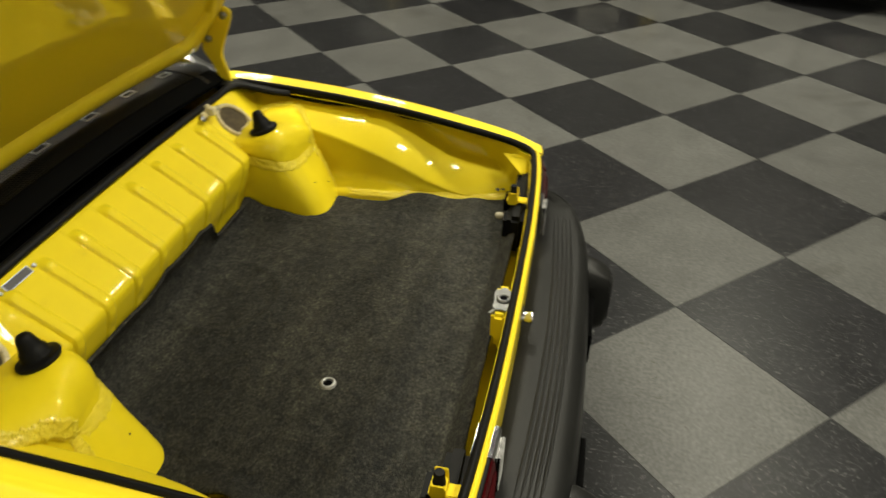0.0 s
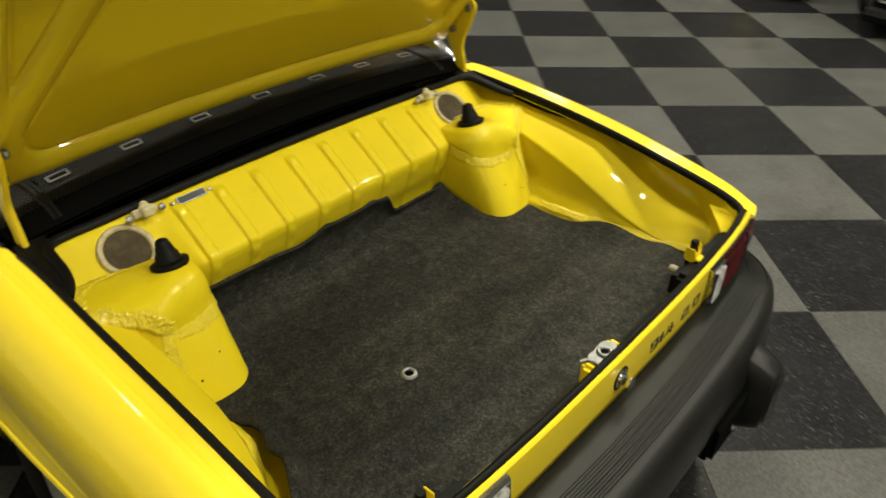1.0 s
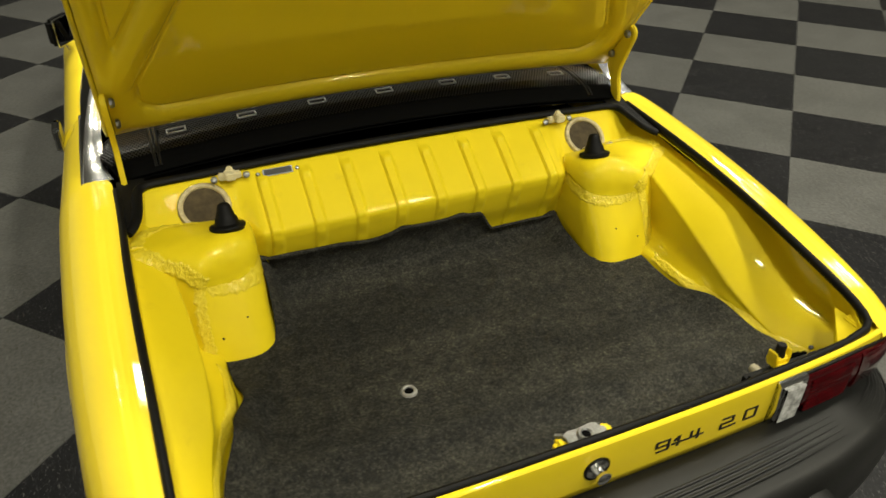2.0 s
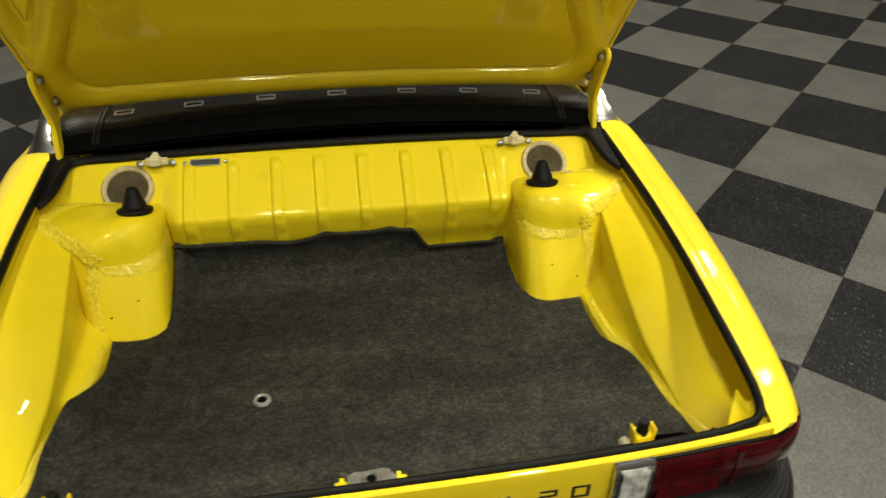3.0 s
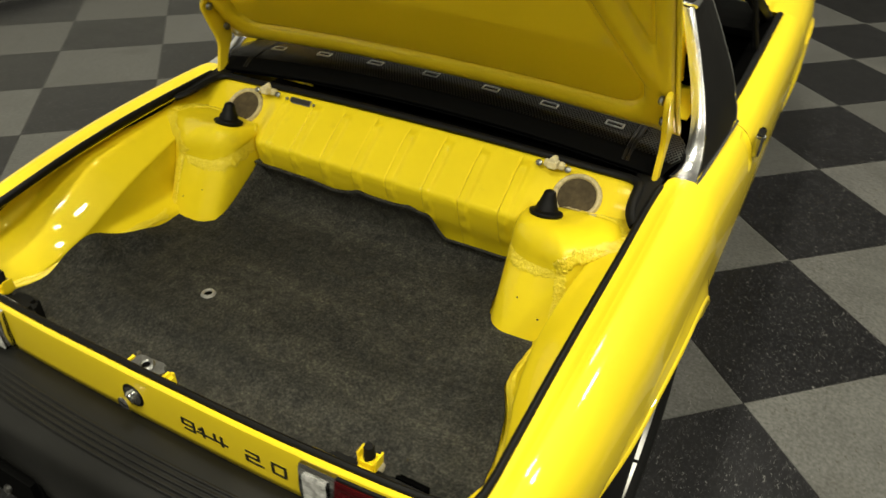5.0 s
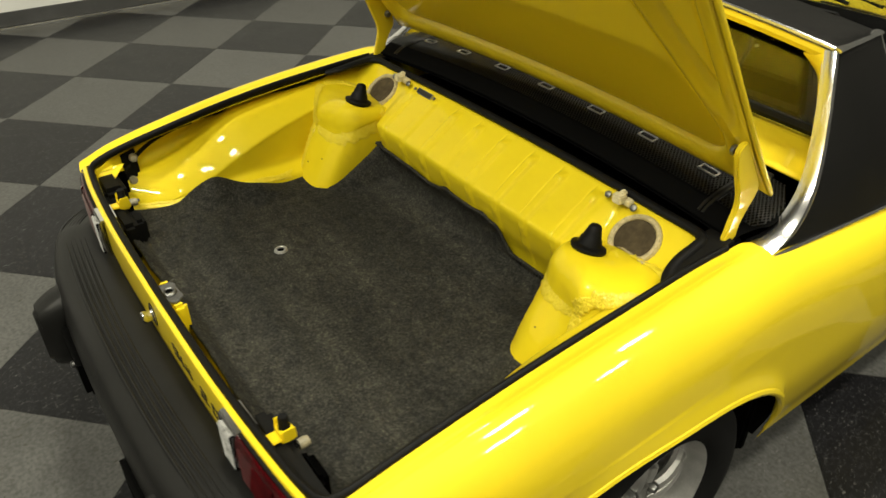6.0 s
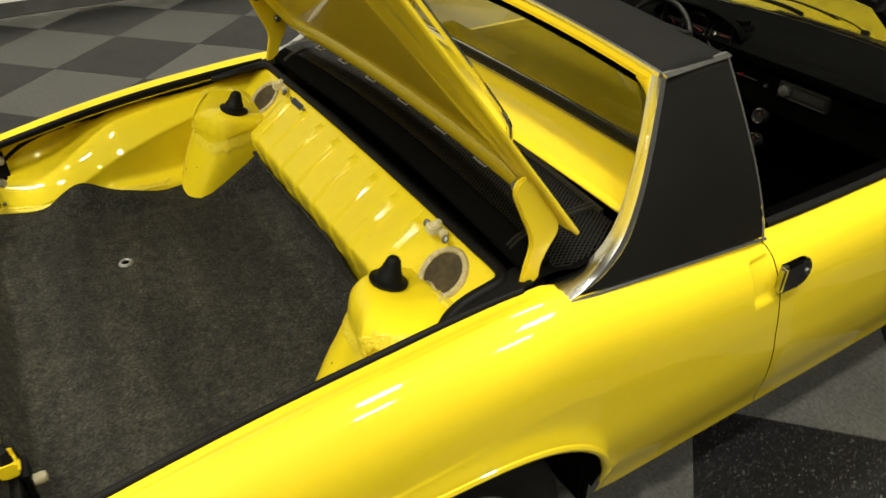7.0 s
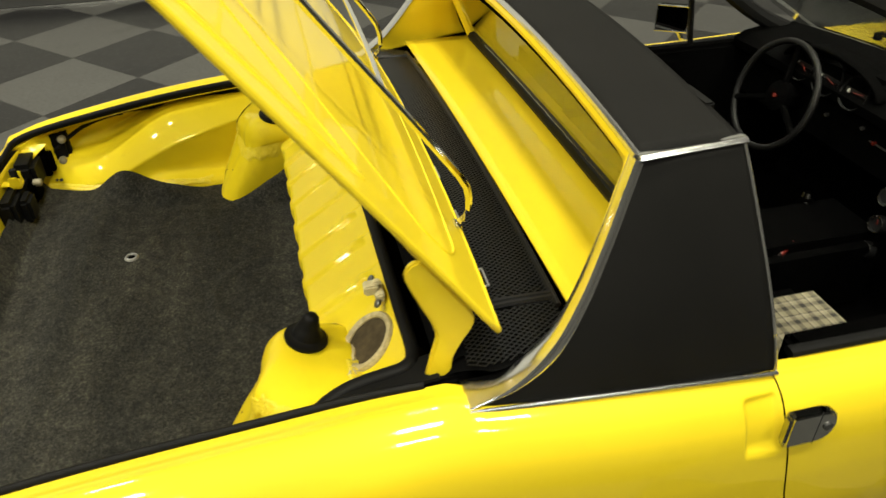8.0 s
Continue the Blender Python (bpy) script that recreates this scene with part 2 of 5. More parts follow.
def tile_mat(name, c, chips, rough):
    """Vinyl tile: cloudy base, ragged long chips in several directions, scuffs. chips: (turn, scale, threshold, colour)."""
    m = Mat(name, c, 0.3, spec=0.17)
    t = m.t
    info = t.nodes.new("ShaderNodeObjectInfo")
    geo = t.nodes.new("ShaderNodeNewGeometry")

    def cloud(scale, detail, turn=0.0, stretch=(1, 1, 1), warp=0.0):
        mp = t.nodes.new("ShaderNodeMapping")
        mp.inputs["Rotation"].default_value = (0, 0, radians(turn))
        mp.inputs["Scale"].default_value = stretch
        n = t.nodes.new("ShaderNodeTexNoise")
        n.inputs["Scale"].default_value, n.inputs["Detail"].default_value, n.inputs["Distortion"].default_value = scale, detail, warp
        t.links.new(geo.outputs["Position"], mp.inputs[0])
        t.links.new(mp.outputs[0], n.inputs["Vector"])
        return n.outputs["Fac"]

    big = cloud(5, 6)
    shade = m.ramp(big, [(0.3, tuple(v * 0.86 for v in c)), (0.7, tuple(v * 1.1 for v in c))])
    shade = m.mix(shade, m.ramp(cloud(90, 6), [(0.3, (0.70, 0.70, 0.70)), (0.7, (1.25, 1.25, 1.25))]), 1.0, "MULTIPLY")
    shade = m.mix(shade, m.ramp(info.outputs["Random"], [(0.0, (0.88, 0.88, 0.88)), (1.0, (1.08, 1.08, 1.08))]), 1.0, "MULTIPLY")
    shade = m.mix(shade, m.ramp(cloud(1.3, 7, warp=1.2), [(0.62, (1, 1, 1)), (0.78, (0.62, 0.6, 0.56))]), 1.0, "MULTIPLY")
    for turn, scale, lim, colour in chips:
        there = m.ramp(cloud(scale, 1.5, turn, (1, 0.42, 1), 0.9), [(lim, (0, 0, 0)), (lim + 0.025, (1, 1, 1))])
        shade = m.mix(shade, colour, there)
    m.color(shade)
    m.rough(big, *rough)
    m.bump(big, 0.05, 0.002)
    return m.m


WHITE_CHIP, GREY_CHIP = (0.105, 0.105, 0.103), (0.034, 0.034, 0.035)
tile_light = tile_mat("light_grey_tile", (0.0775, 0.0775, 0.0745), ((20, 110, 0.69, (0.050, 0.047, 0.041)), (-55, 125, 0.68, (0.102, 0.102, 0.098)), (80, 95, 0.69, (0.060, 0.058, 0.052))), (0.24, 0.42))
tile_dark = tile_mat("dark_grey_tile", (0.0088, 0.0088, 0.0100), ((15, 110, 0.62, (0.016, 0.016, 0.018)), (75, 135, 0.645, (0.026, 0.026, 0.028)), (-40, 140, 0.675, GREY_CHIP), (-75, 165, 0.690, WHITE_CHIP), (25, 175, 0.690, WHITE_CHIP)), (0.24, 0.40))
m = Mat("floor_joint", (0.018, 0.017, 0.016), 0.6)
joint_m = m.m
m = Mat("white_wall_paint", (0.66, 0.66, 0.635), 0.7)
m.mottled(2, 0.06, 200)
wall_m = m.m
# for the walls out of view: dark grey keeps bounce and reflections down
m = Mat("unseen_wall_grey", (0.095, 0.095, 0.092), 0.75)
m.mottled(2, 0.08, 200)
grey_wall = m.m
m = Mat("dark_baseboard", (0.06, 0.06, 0.06), 0.5)
m.mottled(5, 0.2)
base_m = m.m
m = Mat("grey_ceiling", (0.07, 0.07, 0.068), 0.85)
m.mottled(3, 0.1)
ceil_m = m.m
glass = bpy.data.materials.new("glass")
glass.use_nodes = True
gt = glass.node_tree
gb = gt.nodes["Principled BSDF"]
gb.inputs["Base Color"].default_value = (0.93, 0.96, 0.93, 1)
gb.inputs["Roughness"].default_value = 0.01
gb.inputs["Transmission Weight"].default_value = 1.0
gb.inputs["IOR"].default_value = 1.45
m = Mat("mirror_glass", (0.85, 0.85, 0.85), 0.02, 1.0)
mirror_m = m.m
# plaid cloth
m = Mat("plaid_cloth", (0.4, 0.36, 0.25), 0.9, spec=0.2)
sep = m.t.nodes.new("ShaderNodeSeparateXYZ")
m.t.links.new(m.coords.outputs["Object"], sep.inputs[0])


def band(sock, period, lo, hi):
    a = m.t.nodes.new("ShaderNodeMath")
    a.operation = "MULTIPLY"
    a.inputs[1].default_value = 1 / period
    m.t.links.new(sock, a.inputs[0])
    b = m.t.nodes.new("ShaderNodeMath")
    b.operation = "FRACT"
    m.t.links.new(a.outputs[0], b.inputs[0])
    return m.ramp(b.outputs[0], [(lo, (0.145, 0.130, 0.085)), (lo + 0.02, (0.022, 0.021, 0.018)), (hi, (0.022, 0.021, 0.018)), (hi + 0.02, (0.145, 0.130, 0.085)), (0.78, (0.145, 0.130, 0.085)), (0.80, (0.03, 0.028, 0.022)), (0.86, (0.03, 0.028, 0.022)), (0.88, (0.20, 0.18, 0.13))])


m.color(m.mix(band(sep.outputs[0], 0.052, 0.15, 0.42), band(sep.outputs[1], 0.052, 0.2, 0.47), 0.5))
m.bump(m.noise(800, 2), 0.4, 0.001)
plaid = m.m

# ---------------------------------------------------------------- the hall
WX0, WX1, WY0, WY1 = -4.60, 9.0, -8.0, 9.0
hall_floor = tagged(new("floor", mesh_of("floor", block(WX0 - 0.2, WX1 + 0.2, WY0 - 0.2, WY1 + 0.2, -0.25, FZ - 0.004, 0))),
                    "grey joint bed under a checkerboard tile floor", "floor", kind="structure")
hall_floor.data.materials.append(joint_m)
for nm, bx in (("wall_west", (WX0 - 0.2, WX0, WY0, WY1, FZ - 0.1, CEIL)), ("wall_east", (WX1, WX1 + 0.2, WY0, WY1, FZ - 0.1, CEIL)),
               ("wall_south", (WX0, WX1, WY0 - 0.2, WY0, FZ - 0.1, CEIL)), ("wall_north", (WX0, WX1, WY1, WY1 + 0.2, FZ - 0.1, CEIL))):
    # only the west wall is known; the others are added unseen, dark against bounce
    west = nm == "wall_west"
    tagged(part(nm, block(*bx, 0), wall_m if west else grey_wall), "plain off-white painted showroom wall" if west else "plain unseen hall wall, dark grey to cut bounce light", "wall", kind="structure")
tagged(part("ceiling", block(WX0 - 0.2, WX1 + 0.2, WY0 - 0.2, WY1 + 0.2, CEIL, CEIL + 0.2, 0), ceil_m), "plain dark showroom ceiling", "ceiling", kind="structure")
tagged(part("baseboard", block(WX0, WX0 + 0.018, WY0, WY1, FZ + 0.022, FZ + 0.118, 0.003), base_m), "dark grey baseboard along the white wall", "baseboard", kind="structure")
tagged(part("trim", block(WX0 + 0.0, WX0 + 0.03, WY0, WY1, FZ, FZ + 0.020, 0.004), trim_metal), "bright metal strip between floor and baseboard", "trim", kind="structure")

# ceiling lights: rows of fluorescent fittings
lamp_m = Mat("diffuser", (0.9, 0.9, 0.85), 0.5)
lamp_m.set("Emission Color", (1.0, 0.97, 0.86, 1))
lamp_m.set("Emission Strength", 6.0)
lamp_m = lamp_m.m
fit_m = Mat("lamp_housing", (0.6, 0.6, 0.58), 0.5).mottled(20, 0.1).m


def ceiling_light(x, y):
    ob = thing("ceiling_light", "white high-bay light fitting hung under the dark ceiling", "lamp", "ceiling lights", at=(x, y, CEIL - 0.5))
    part("housing", block(-0.27, 0.27, -0.36, 0.36, 0.02, 0.10, 0.01), fit_m, ob)
    part("diffuser", block(-0.24, 0.24, -0.33, 0.33, 0.004, 0.018, 0.003), lamp_m, ob)
    for sy in (-0.3, 0.3):
        part("hanger", block(-0.01, 0.01, sy - 0.01, sy + 0.01, 0.10, 0.5, 0.002), fit_m, ob)
    lamp = bpy.data.lights.new("tube_light", "AREA")
    lamp.shape, lamp.size, lamp.size_y, lamp.energy, lamp.color = "RECTANGLE", 0.46, 0.64, LAMP, (1.0, 0.955, 0.76)
    lo = new("tube_light", lamp)
    lo.location = (x, y, CEIL - 0.51)
    return ob


# the fitting at x 7.65 is an unseen extra that brightens the car's right side
for lx, lys in ((-0.6, (-6.2, -3.4, 0.35, 2.8)), (2.15, (-6.2, -3.4, 0.35, 2.8)), (4.9, (-3.4, 0.35, 2.8)), (7.65, (-3.4,))):
    for ly in lys:
        ceiling_light(lx, ly)

# ---------------------------------------------------------------- the car
car = thing("car", "glossy yellow targa sports car with open trunk lid on tiles", "car")

W = spline((-0.93, -0.88, -0.80, -0.60, -0.30, 0.0, 0.6, 1.3, 2.0, 2.6, 2.9, 3.0), (0.705, 0.748, 0.775, 0.800, 0.814, 0.819, 0.822, 0.822, 0.818, 0.79, 0.74, 0.68))
ZD = spline((-0.93, -0.86, -0.79, -0.65, -0.45, -0.22, 0.05, 0.12, 0.35, 0.65, 1.2, 1.75, 2.3, 2.7, 3.0), (0.680, 0.696, 0.718, 0.745, 0.776, 0.799, 0.813, 0.801, 0.772, 0.746, 0.742, 0.755, 0.75, 0.70, 0.60))
XI = spline((-0.93, -0.85, -0.6, -0.3, 0.05, 0.12, 0.65), (0.655, 0.664, 0.670, 0.676, 0.679, 0.700, 0.715))
AY, AZ, AR, AH = -0.228, 0.262, 0.408, 0.316


def arch_z(y, cy=AY):
    u = abs(y - cy) / AR
    return 0.0 if u >= 1 else AZ + AH * (1 - u ** 2.7) ** (1 / 2.7)


CUT = spline((0.20, 0.31, 0.52, 0.65, 0.70, 0.75, 0.80), (0.735, 0.700, 0.635, 0.608, 0.600, 0.600, 0.603))
TAIL = spline((0.60, 0.66, 0.70, 0.738, 0.765, 0.785, 0.80), (-0.892, -0.884, -0.872, -0.848, -0.805, -0.74, -0.62))


def quarter_point(y, v, s):
    x, yy, z = side_point(y, v, s)
    yy = y + (CUT(z) - 0.60) * smoothstep(0.24, 0.60, y)
    floor_z = 0.20 + 0.464 * smoothstep(-0.752, -0.770, y)
    if z < floor_z:
        z = floor_z
        drop = z - ZD(y)
        for (a0, d0), (a1, d1) in zip(SIDE[5:], SIDE[6:]):
            if d1 <= drop <= d0:
                x = s * min(abs(x), XI(y) + (W(y) - XI(y)) * (a0 + (a1 - a0) * (d0 - drop) / (d0 - d1)))
    x -= s * 0.010 * smoothstep(0.526, 0.538, yy) * smoothstep(0.600, 0.585, yy) * smoothstep(0.645, 0.660, z) * smoothstep(0.742, 0.728, z)
    return (x, max(yy, TAIL(abs(x)) + 0.024 * smoothstep(0.680, 0.664, z)) if y < -0.5 else yy, z)


def door_point(y, v, s):
    x, yy, z = side_point(y, v, s, cy=99)
    return (x, y + (CUT(z) - 0.60) * smoothstep(1.2, 0.606, y), z)


def side_point(y, v, s, cy=AY, xi=XI, w=W, zd=ZD, bottom=0.222):
    """The outer skin: v from 0 at the deck edge to 1 at the lowest edge, on the side s."""
    wx, zt, x0 = w(y), zd(y), xi(y)
    knee = zt - 0.17
    if v <= 0.6:
        t = v / 0.6
        pts = SIDE
        i = min(int(t * (len(pts) - 1)), len(pts) - 2)
        f = t * (len(pts) - 1) - i
        p0, p1, p2, p3 = pts[max(i - 1, 0)], pts[i], pts[i + 1], pts[min(i + 2, len(pts) - 1)]
        a, b = [0.5 * (2 * p1[k] + (p2[k] - p0[k]) * f + (2 * p0[k] - 5 * p1[k] + 4 * p2[k] - p3[k]) * f * f + (3 * p1[k] - p0[k] - 3 * p2[k] + p3[k]) * f ** 3) for k in (0, 1)]
        return (s * (x0 + (wx - x0) * a), y, zt + b - 0.008 * smoothstep(0.34, 0.10, a) * smoothstep(0.10, 0.02, y))
    t = (v - 0.6) / 0.4
    az = arch_z(y, cy)
    zb = max(bottom + 0.035 * math.exp(-((y - cy - AR) / 0.035) ** 2), az)
    z = knee + (zb - knee) * t
    x = wx - 0.030 * smoothstep(0.50, 0.24, z) - 0.02 * smoothstep(0.36, 0.2, z)
    x -= 0.040 * smoothstep(-0.40, -0.72, y) * smoothstep(0.62, 0.46, z)
    if az > 0:
        x += 0.012 * smoothstep(-0.62, -0.16, y) * math.exp(-((z - az) / 0.034) ** 2)
    e = abs(abs(y - cy) - AR)
    if z < AZ + 0.1 and abs(y - cy) >= AR:
        x += 0.011 * smoothstep(-0.62, -0.16, y) * math.exp(-(e / 0.03) ** 2)
    return (s * x, y, z)


# across the shoulder: share of the way out, and drop below the deck edge
SIDE = ((0.0, 0.0), (0.10, 0.0005), (0.17, 0.001), (0.21, 0.001), (0.25, 0.0), (0.34, -0.001), (0.48, -0.008), (0.62, -0.020), (0.75, -0.039), (0.87, -0.067), (0.955, -0.108), (1.0, -0.17))


def stations(a, b, n, cy=AY):
    ys = steps(a, b, n)
    for k in range(25):
        for sg in (-1, 1):
            y = cy + sg * AR * math.sin(math.pi / 2 * k / 24)
            ys.append(y)
            if k == 24:
                ys += [cy + sg * AR * 1.001, cy + sg * AR * 1.03, cy + sg * AR * 1.08]
    return sorted(set(round(y, 5) for y in ys if a <= y <= b))


def arch_line(s, cy=AY, n=40, inset=0.0):
    out = []
    for k in range(n + 1):
        a = math.pi * k / n
        c, sn = math.cos(a), math.sin(a)
        y = cy + AR * math.copysign(abs(c) ** (2 / 2.7), c)
        z = AZ + AH * abs(sn) ** (2 / 2.7)
        x = W(y) - 0.030 * smoothstep(0.50, 0.24, z) - 0.02 * smoothstep(0.36, 0.2, z) + 0.012 * smoothstep(-0.62, -0.16, y) - 0.040 * smoothstep(-0.40, -0.72, y) * smoothstep(0.62, 0.46, z) - inset
        out.append((s * x, y, z))
    return out


VS = steps(0, 0.6, 66) + steps(0.6, 1, 16)[1:]
for s in (1, -1):
    skin = part("quarter_panel", sheet(lambda y, v: quarter_point(y, v, s), sorted(stations(-0.925, 0.600, 60) + steps(0.516, 0.546, 10) + steps(0.58, 0.599, 6)), VS), yellow, car, "glossy yellow rear quarter panel")
    part("wheel_arch_lip", tube(arch_line(s, inset=0.004)[1:], lambda t: 0.0095 * min(1, 0.3 + 9 * t), 8), yellow, skin)
    # dark wheel housing behind the arch
    line_o = arch_line(s, inset=0.012)
    part("wheel_housing", sheet(lambda u, v: ((line_o[u][0]) - s * 0.16 * v, line_o[u][1], line_o[u][2] + 0.004), range(len(line_o)), steps(0, 1, 3)), void, car, "unlit black wheel housing")
    part("housing_front", block(*sorted((s * 0.52, s * 0.768)), 0.160, 0.188, 0.205, 0.40, 0.008), void, car, "black wheel housing front wall")
    part("sill", sheet(lambda y, v: (s * (0.755 - 0.06 * v), y, 0.262 - 0.08 * v), (0.19, 0.6, 1.2, 1.8), steps(0, 1, 3)), void, car, "black rocker sill", thick=0.01)
    # door
    door = part("door", sheet(lambda y, v: door_point(y, v, s), steps(0.6035, 1.76, 30), VS), yellow, car, "glossy yellow door")
    part("inner_panel", block(*sorted((s * 0.655, s * 0.715)), 0.68, 1.74, 0.26, 0.752, 0.012), black_in, door, "black vinyl inner door panel")
    part("window_slot", tube([(s * 0.705, y, ZD(y) + 0.004) for y in steps(0.66, 1.74, 12)], 0.013, 8, flat=0.7), rubber, door, "black rubber window seal")
    arc = [(0.033 * math.sin(radians(a)), 0.036 * math.cos(radians(a))) for a in steps(0, 180, 14)]
    shape = [(0.586, 0.699 + 0.030), (0.591, 0.699 + 0.036), (0.645, 0.699 + 0.036)] + [(0.647 + a, 0.699 + b) for a, b in arc] + [(0.645, 0.699 - 0.036), (0.594, 0.699 - 0.037), (0.587, 0.699 - 0.031)]
    hand = part("door_handle", plate([(s * 0.808, y, z) for y, z in shape], (s, 0, 0), 0.020, 0.005), dark_chrome, door, "chrome rounded door handle")
    part("push_button", lathe([(0.008, 0.0), (0.008, 0.003), (0.005, 0.004), (0, 0.004)], 16, m=pose(s * 0.828, 0.660, 0.700, 0, 90 * s, 0)), steel, hand)
    part("handle_split", block(*sorted((s * 0.826, s * 0.8284)), 0.6405, 0.6420, 0.664, 0.734, 0), mark, hand)
    # front fender
    part("front_fender", sheet(lambda y, v: side_point(y, v, s, cy=2.225, xi=lambda q: 0.64), stations(1.766, 2.98, 30, 2.225), VS), yellow, car, "yellow front fender")

# hood, cowl and nose, simple
hood = part("hood", sheet(lambda x, y: (x, y, 0.762 + 0.012 * (1 - (x / 0.64) ** 2) - 0.10 * smoothstep(2.2, 3.0, y) - 0.03 * smoothstep(1.9, 2.4, y)), steps(-0.638, 0.638, 20), steps(1.93, 2.95, 20)), yellow, car, "yellow front hood")
cowl = part("cowl", sheet(lambda x, y: (x, y, 0.775 + 0.012 * (1 - (x / 0.64) ** 2) - 0.02 * (y - 1.7)), steps(-0.66, 0.66, 20), steps(1.70, 1.925, 6)), yellow, car, "yellow cowl panel with vent slots")
for i in range(34):
    x = -0.21 + i * 0.0165
    part("vent_slot", block(x, x + 0.008, 1.834, 1.878, 0.7800, 0.7885 - 0.03 * x * x, 0), mark, cowl)
part("nose", sheet(lambda x, v: (x, 2.99 + 0.04 * (1 - (x / 0.7) ** 2), 0.62 - 0.34 * v), steps(-0.70, 0.70, 14), steps(0, 1, 6)), yellow, car, "yellow front panel", thick=0.01)
for thick, pivot, arm, blade in (
    (0.0075, (-0.50, 1.850, 0.780), ((-0.50, 1.850, 0.800), (-0.42, 1.842, 0.816), (-0.27, 1.848, 0.822)), ((-0.455, 1.822, 0.812), (-0.30, 1.836, 0.818), (-0.17, 1.840, 0.816), (-0.085, 1.834, 0.808))),
    (0.0035, (0.12, 1.900, 0.772), ((0.12, 1.900, 0.790), (0.05, 1.900, 0.808), (-0.13, 1.906, 0.818)), ((-0.335, 1.882, 0.818), (-0.20, 1.904, 0.822), (-0.08, 1.908, 0.816), (0.015, 1.898, 0.804))),
):
    wip = part("wiper", tube(curve_through(arm, 14), thick * 0.8, 6), rubber, car, "black wiper arm")
    part("blade", tube(curve_through(blade, 20), thick, 6), rubber, wip)
    part("pivot", lathe([(0.016, 0), (0.016, 0.018), (0.008, 0.024), (0, 0.024)], 12, m=pose(*pivot)), rubber, wip)

# ---------------------------------------------------------------- rear panel, tail lights, bumper
YR = spline((0.0, 0.25, 0.40, 0.55, 0.65, 0.70), (-0.904, -0.902, -0.897, -0.888, -0.876, -0.866))


def yr(x):
    return YR(abs(x))


def rear_point(x, v):
    """The rear panel from the lip inside the trunk over the top edge and down."""
    prof = ((0.010, 0.664), (0.0095, 0.678), (0.0075, 0.6830), (0.004, 0.6838), (0.001, 0.681), (0.0, 0.672), (-0.001, 0.63), (0.0, 0.575))
    t = v * (len(prof) - 1)
    i = min(int(t), len(prof) - 2)
    f = t - i
    dy, z = [prof[i][k] + (prof[i + 1][k] - prof[i][k]) * f for k in (0, 1)]
    z = max(z, 0.575 + 0.095 * smoothstep(0.645, 0.665, abs(x)))
    return (x, yr(x) + dy, z + (0.0 if abs(x) < 0.4 else 0.004 * (abs(x) - 0.4)))


rear = part("rear_panel", sheet(rear_point, steps(-0.70, 0.70, 60), steps(0, 1, 21)), yellow, car, "yellow rear panel under the trunk opening", thick=0.004)
lock = part("trunk_lock", lathe([(0.021, 0.0), (0.021, 0.004), (0.012, 0.006), (0.012, 0.016), (0.0135, 0.018), (0.0135, 0.025), (0.010, 0.027), (0, 0.027)], 24, m=pose(-0.014, yr(0) - 0.001, 0.632, 90, 0, 0)), chrome, rear, "chrome push-button trunk lock")
part("lock_gasket", lathe([(0.0, 0.0), (0.026, 0.0), (0.026, 0.003), (0.0, 0.003)], 24, m=pose(-0.014, yr(0) - 0.0005, 0.632, 90, 0, 0)), rubber, rear)


STROKES = {
    # unit strokes (x0, z0, x1, z1) of the squared digits
    "9": ((0, 1, 1, 1), (0, 0.48, 1, 0.48), (0, 0.48, 0, 1), (1, 0, 1, 1), (0.1, 0, 1, 0)),
    "1": ((0.45, 0, 0.45, 0.95), (0.1, 0.62, 0.45, 0.95), (-0.1, 0.30, 1.45, 0.30)),
    "4": ((0.70, 0, 0.70, 0.95), (0.1, 0.30, 1.15, 0.30), (0.1, 0.30, 0.1, 0.95)),
    "2": ((0, 1, 1, 1), (1, 0.5, 1, 1), (0, 0.5, 1, 0.5), (0, 0, 0, 0.5), (0, 0, 1, 0)),
    "0": ((0, 0, 1, 0), (0, 1, 1, 1), (0, 0, 0, 1), (1, 0, 1, 1)),
    ".": ((-0.25, 0.0, 0.0, 0.0),),
}


def stroke_word(text, x0, z0, wide, high, gap, name):
    bm = bmesh.new()
    x = x0
    for ch in text:
        for a, b, c, d in STROKES[ch]:
            p, q = Vector((x + a * wide, 0, z0 + b * high)), Vector((x + c * wide, 0, z0 + d * high))
            t = (q - p).normalized() * 0.0012
            flat = abs(q.z - p.z) < 1e-5
            h = Vector((-t.z, 0, t.x)).normalized() * (0.0018 if flat else 0.0028)
            y = yr(p.x) - 0.0030
            corners = [Vector((k.x, yy, k.z)) for yy in (y, y - 0.0012) for k in (p - t + h, q + t + h, q + t - h, p - t - h)]
            vs = [bm.verts.new(k) for k in corners]
            for face in ((3, 2, 1, 0), (4, 5, 6, 7), (0, 1, 5, 4), (1, 2, 6, 5), (2, 3, 7, 6), (3, 0, 4, 7)):
                bm.faces.new([vs[k] for k in face])
        x += wide * (0.45 if ch == "." else 1) + gap
    return part(name, bm, mark, rear, "black painted numerals")


stroke_word("914", 0.108, 0.615, 0.026, 0.024, 0.010, "model_number")
stroke_word("2.0", 0.252, 0.613, 0.026, 0.024, 0.009, "engine_number")

LAMPLINE = curve_through([(0.370, -0.900), (0.5, -0.895), (0.6, -0.886), (0.67, -0.874), (0.715, -0.853), (0.742, -0.822), (0.756, -0.785), (0.762, -0.757)], 40)


